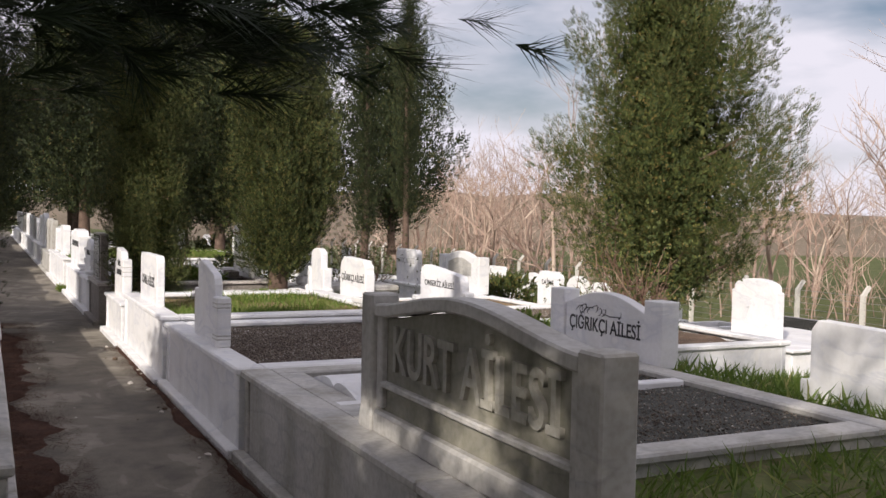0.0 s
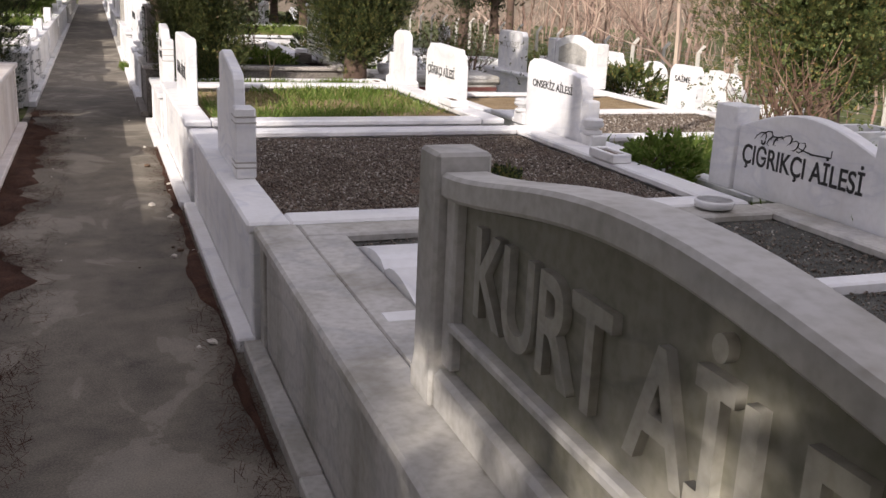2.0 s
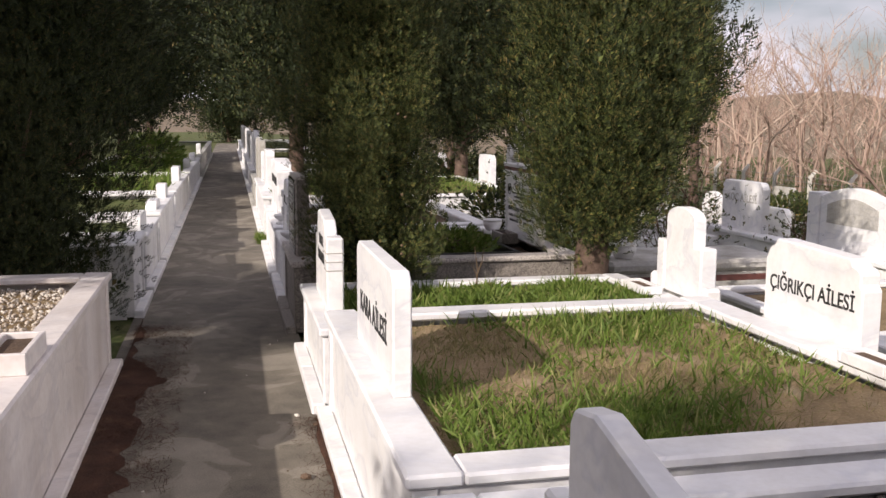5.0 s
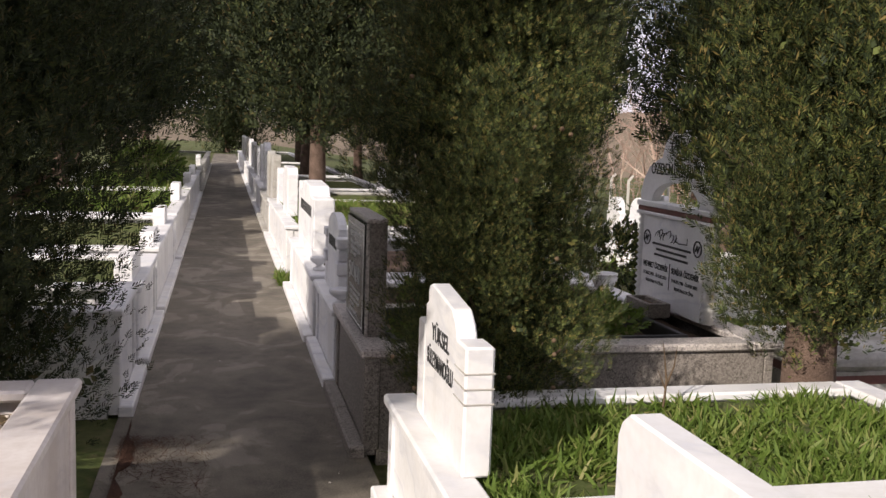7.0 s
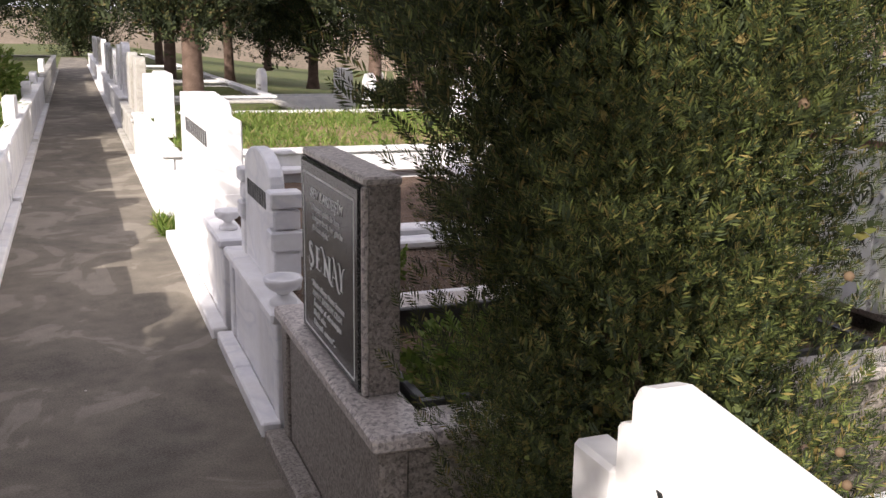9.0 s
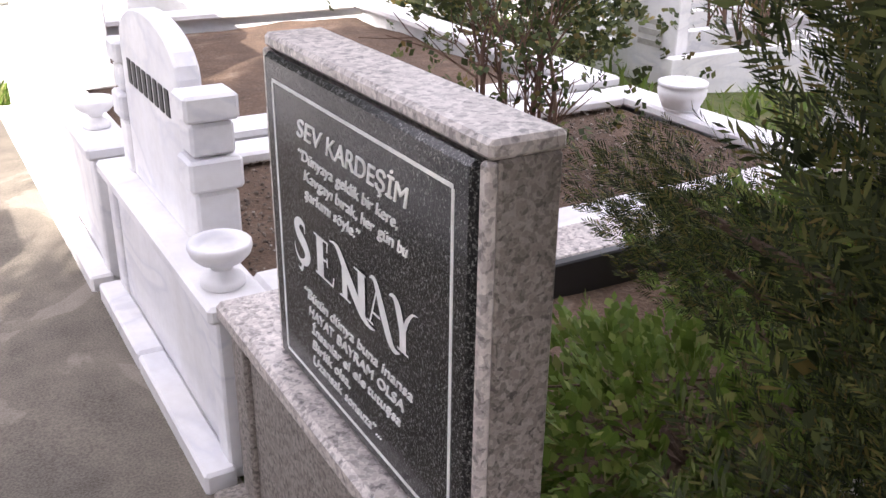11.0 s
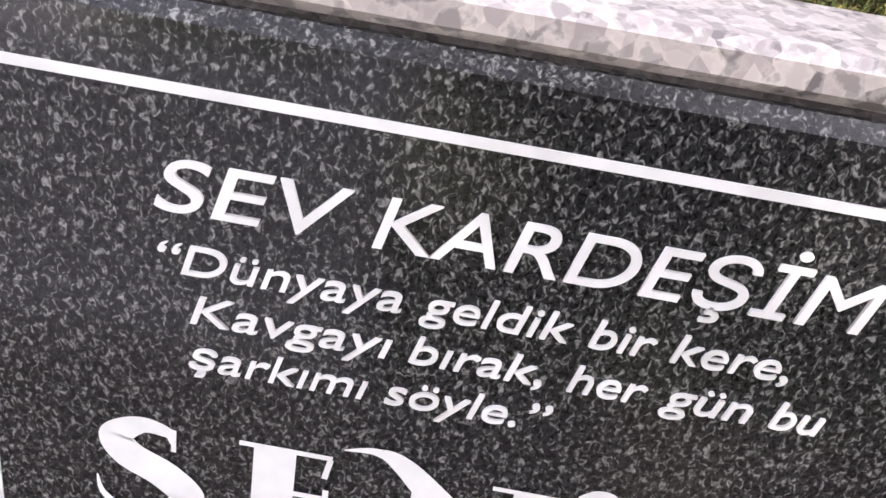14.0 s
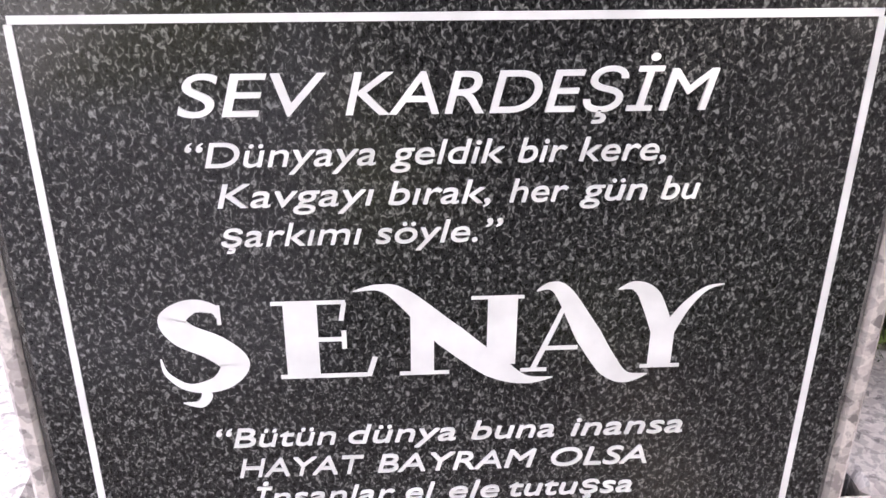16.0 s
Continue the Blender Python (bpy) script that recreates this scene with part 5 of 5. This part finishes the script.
def leafy(label, x, y, z, r, h, n, size, material):
    t = thing("bush", pose(x, y, z), label, "bush", "small bushes")
    v, f = spray(7, 1.0, 0.13, 0.7)
    d = rng.normal(size=(n, 3))
    d /= np.linalg.norm(d, axis=1, keepdims=True)
    P = d * (r, r, h * 0.5) * (0.45 + 0.55 * rng.random((n, 1))) + (0, 0, h * 0.5)
    P[:, 2] = np.maximum(P[:, 2], 0.0)
    part("stem", joined([tube([Vector((0, 0, -0.02)), Vector((R.gauss(0, r * 0.3), R.gauss(0, r * 0.3), h * 0.5)), Vector((R.gauss(0, r * 0.6), R.gauss(0, r * 0.6), h * 0.9))], [0.006, 0.004, 0.002], 4) for _ in range(14)]), M_BARK, t)
    quick_mesh("leaves", v, f, P, frames_along(d + (0, 0, 0.5)), size * (0.6 + 0.7 * rng.random(n)), material, t)
    return t


leafy("small dark green shrub growing from gravel", 2.24, 3.24, 0.48, 0.11, 0.17, 420, 0.055, M_CYP)
leafy("green leafy plant behind a gravel plot", 3.62, 4.05, 0.3, 0.2, 0.35, 500, 0.09, M_GRASS)
leafy("green bulb shoots growing from brown soil", 1.62, 11.62, 0.43, 0.07, 0.12, 90, 0.07, M_GRASS)
leafy("low green ground plant on grit", -0.9, 7.6, 0.54, 0.16, 0.10, 260, 0.06, M_GRASS)
leafy("green bush between far graves", 8.2, 12.2, land(8.2, 12.2), 0.7, 0.9, 900, 0.14, M_CEDAR)
leafy("green bush among far graves", 9.4, 16.6, land(9.4, 16.6), 0.9, 1.0, 900, 0.15, M_CEDAR)
leafy("yellow-green bush over the path's edge", -0.9, 22.5, 0.45, 0.6, 0.8, 700, 0.14, M_GRASS)
leafy("dark green low bush among trees", 4.2, 14.6, 0, 0.8, 0.7, 900, 0.12, M_CYP)
leafy("dark green low bush among trees", 5.6, 21.8, -0.1, 1.2, 0.9, 1200, 0.14, M_CYP)
leafy("green leafy plants inside a granite base", 1.6, 10.2, 0.44, 0.35, 0.16, 700, 0.07, M_GRASS)
leafy("green leafy plants inside a granite base", 2.3, 10.5, 0.44, 0.45, 0.2, 700, 0.08, M_GRASS)
leafy("tall weeds in the gap beside a granite plot", 1.55, 9.6, 0.0, 0.35, 0.3, 700, 0.09, M_GRASS)
dry = thing("dry_stem", pose(2.2, 9.05, 0.41), "dry reddish weed stem standing in grass", "weed")
part("stem", joined([tube([Vector((0, 0, 0)), Vector((0.01, 0.0, 0.14)), Vector((-0.01, 0.01, 0.30))], [0.006, 0.005, 0.002], 5), tube([Vector((0.01, 0, 0.12)), Vector((0.04, 0.0, 0.2)), Vector((0.05, 0.0, 0.29))], [0.005, 0.004, 0.001], 5), tube([Vector((0.008, 0, 0.1)), Vector((-0.03, 0.01, 0.19))], [0.004, 0.001], 5)]), M_CONE, dry)

grass("grass", "dark shaded lawn grass beside a family plot", patch(1.4, 7.5, -1.6, 0.45, lambda x, y: land(x, y), 14000, 1.2, 0.3, 9.5), 0.12, M_GRASS, 0.8, 0.04)
grass("grass", "green lawn grass between the graves", patch(3.65, 9.0, 0.4, 3.4, lambda x, y: land(x, y), 10000, 0.8, 0.1, 8.5), 0.13, M_GRASS, 0.8, 0.05)
grass("grass", "lawn grass beyond kerbed plots", patch(6.45, 9.5, 3.4, 8.2, lambda x, y: land(x, y), 5000, 0.8, 0.0, 4.1), 0.13, M_GRASS, 0.8, 0.05)
grass("grass", "patchy grass among far graves", patch(4.0, 16, 8.0, 26, lambda x, y: land(x, y), 12000, 0.6, 0.0, 6.5), 0.16, M_GRASS, 0.8, 0.08)
grass("grass", "low weeds in the gap under a cypress", patch(1.2, 3.4, 9.33, 9.77, 0.0, 1500, 1.2, 0.2, 5.5), 0.14, M_GRASS, 0.8, 0.05)


def litter(label, x0, x1, y0, y1, n, seed):
    v = [(-0.5, -0.02, 0), (0.5, -0.02, 0.05), (0.5, 0.02, 0.05), (-0.5, 0.02, 0)]
    P = patch(x0, x1, y0, y1, 0.006, n, 2.5, 0.0, seed)
    w = (P[:, 0] - x0) / (x1 - x0)
    P = P[(rng.random(len(P)) > (w if x0 < 0.3 else 1 - w) * 0.9)]
    P[:, 2] += rng.random(len(P)) * 0.018
    D = np.stack([rng.normal(size=len(P)) * 0.25, rng.normal(size=len(P)) * 0.25, np.ones(len(P))], 1)
    tagged(quick_mesh("needle_litter", v, [(0, 1, 2, 3)], P, frames_along(D), 0.02 + 0.04 * rng.random(len(P)), M_LITTER), label, "litter", kind="stuff")


def litter_strip(y0, y1, x0, reach, seed):
    vs, fs, n = [], [], int((y1 - y0) * 12)
    for j in range(n + 1):
        y = y0 + (y1 - y0) * j / n
        w = reach * max(0.02, min(1, 0.5 + 0.9 * noise.noise((y * 1.1, seed, 0)) + 0.4 * noise.noise((y * 5, seed, 1)))) * min(1, 6 * j / n, 6 * (n - j) / n)
        for i in range(5):
            vs.append((x0 + w * i / 4, y, 0.006 + 0.016 * (1 - (i / 4) ** 2) * (0.7 + 0.5 * noise.noise((y * 8, i, seed))) - (0.008 if i == 4 else 0)))
    for j in range(n):
        for i in range(4):
            k = j * 5 + i
            fs.append((k, k + 1, k + 6, k + 5))
    return tagged(part("needle_bed", (vs, [], fs), M_LITTER), "bed of rotting reddish needles along a wall", "litter", kind="stuff")


litter_strip(0.6, 10.5, -0.085, 0.34, 3.0)
litter_strip(2.0, 7.9, 1.02, -0.09, 8.0)
litter("reddish brown fallen needles along the path's edge", -0.1, 0.32, 0.8, 10.2, 34000, 2.2)
litter("brown fallen needles and grit at a wall's foot", 0.86, 1.04, 1.5, 7.8, 5000, 4.2)
R = random.Random(5)
for i in range(34):
    x = 0.95 + R.gauss(0, 0.05) if i < 20 else R.uniform(0.0, 0.9)
    y = R.uniform(3, 8) if i < 20 else R.uniform(4, 12)
    s = R.uniform(0.008, 0.03) if i < 20 else R.uniform(0.004, 0.009)
    bm = bmesh.new()
    bmesh.ops.create_icosphere(bm, subdivisions=1, radius=s)
    for v in bm.verts:
        v.co *= R.uniform(0.7, 1.2)
        v.co.z *= 0.55
    p = part("stone_chip", bm, M_PEBL if i % 3 else M_SOIL)
    p.matrix_basis = pose(x, y, s * 0.4)
    tagged(p, "small loose stone chip on the path", "stone chip", "stone chips")
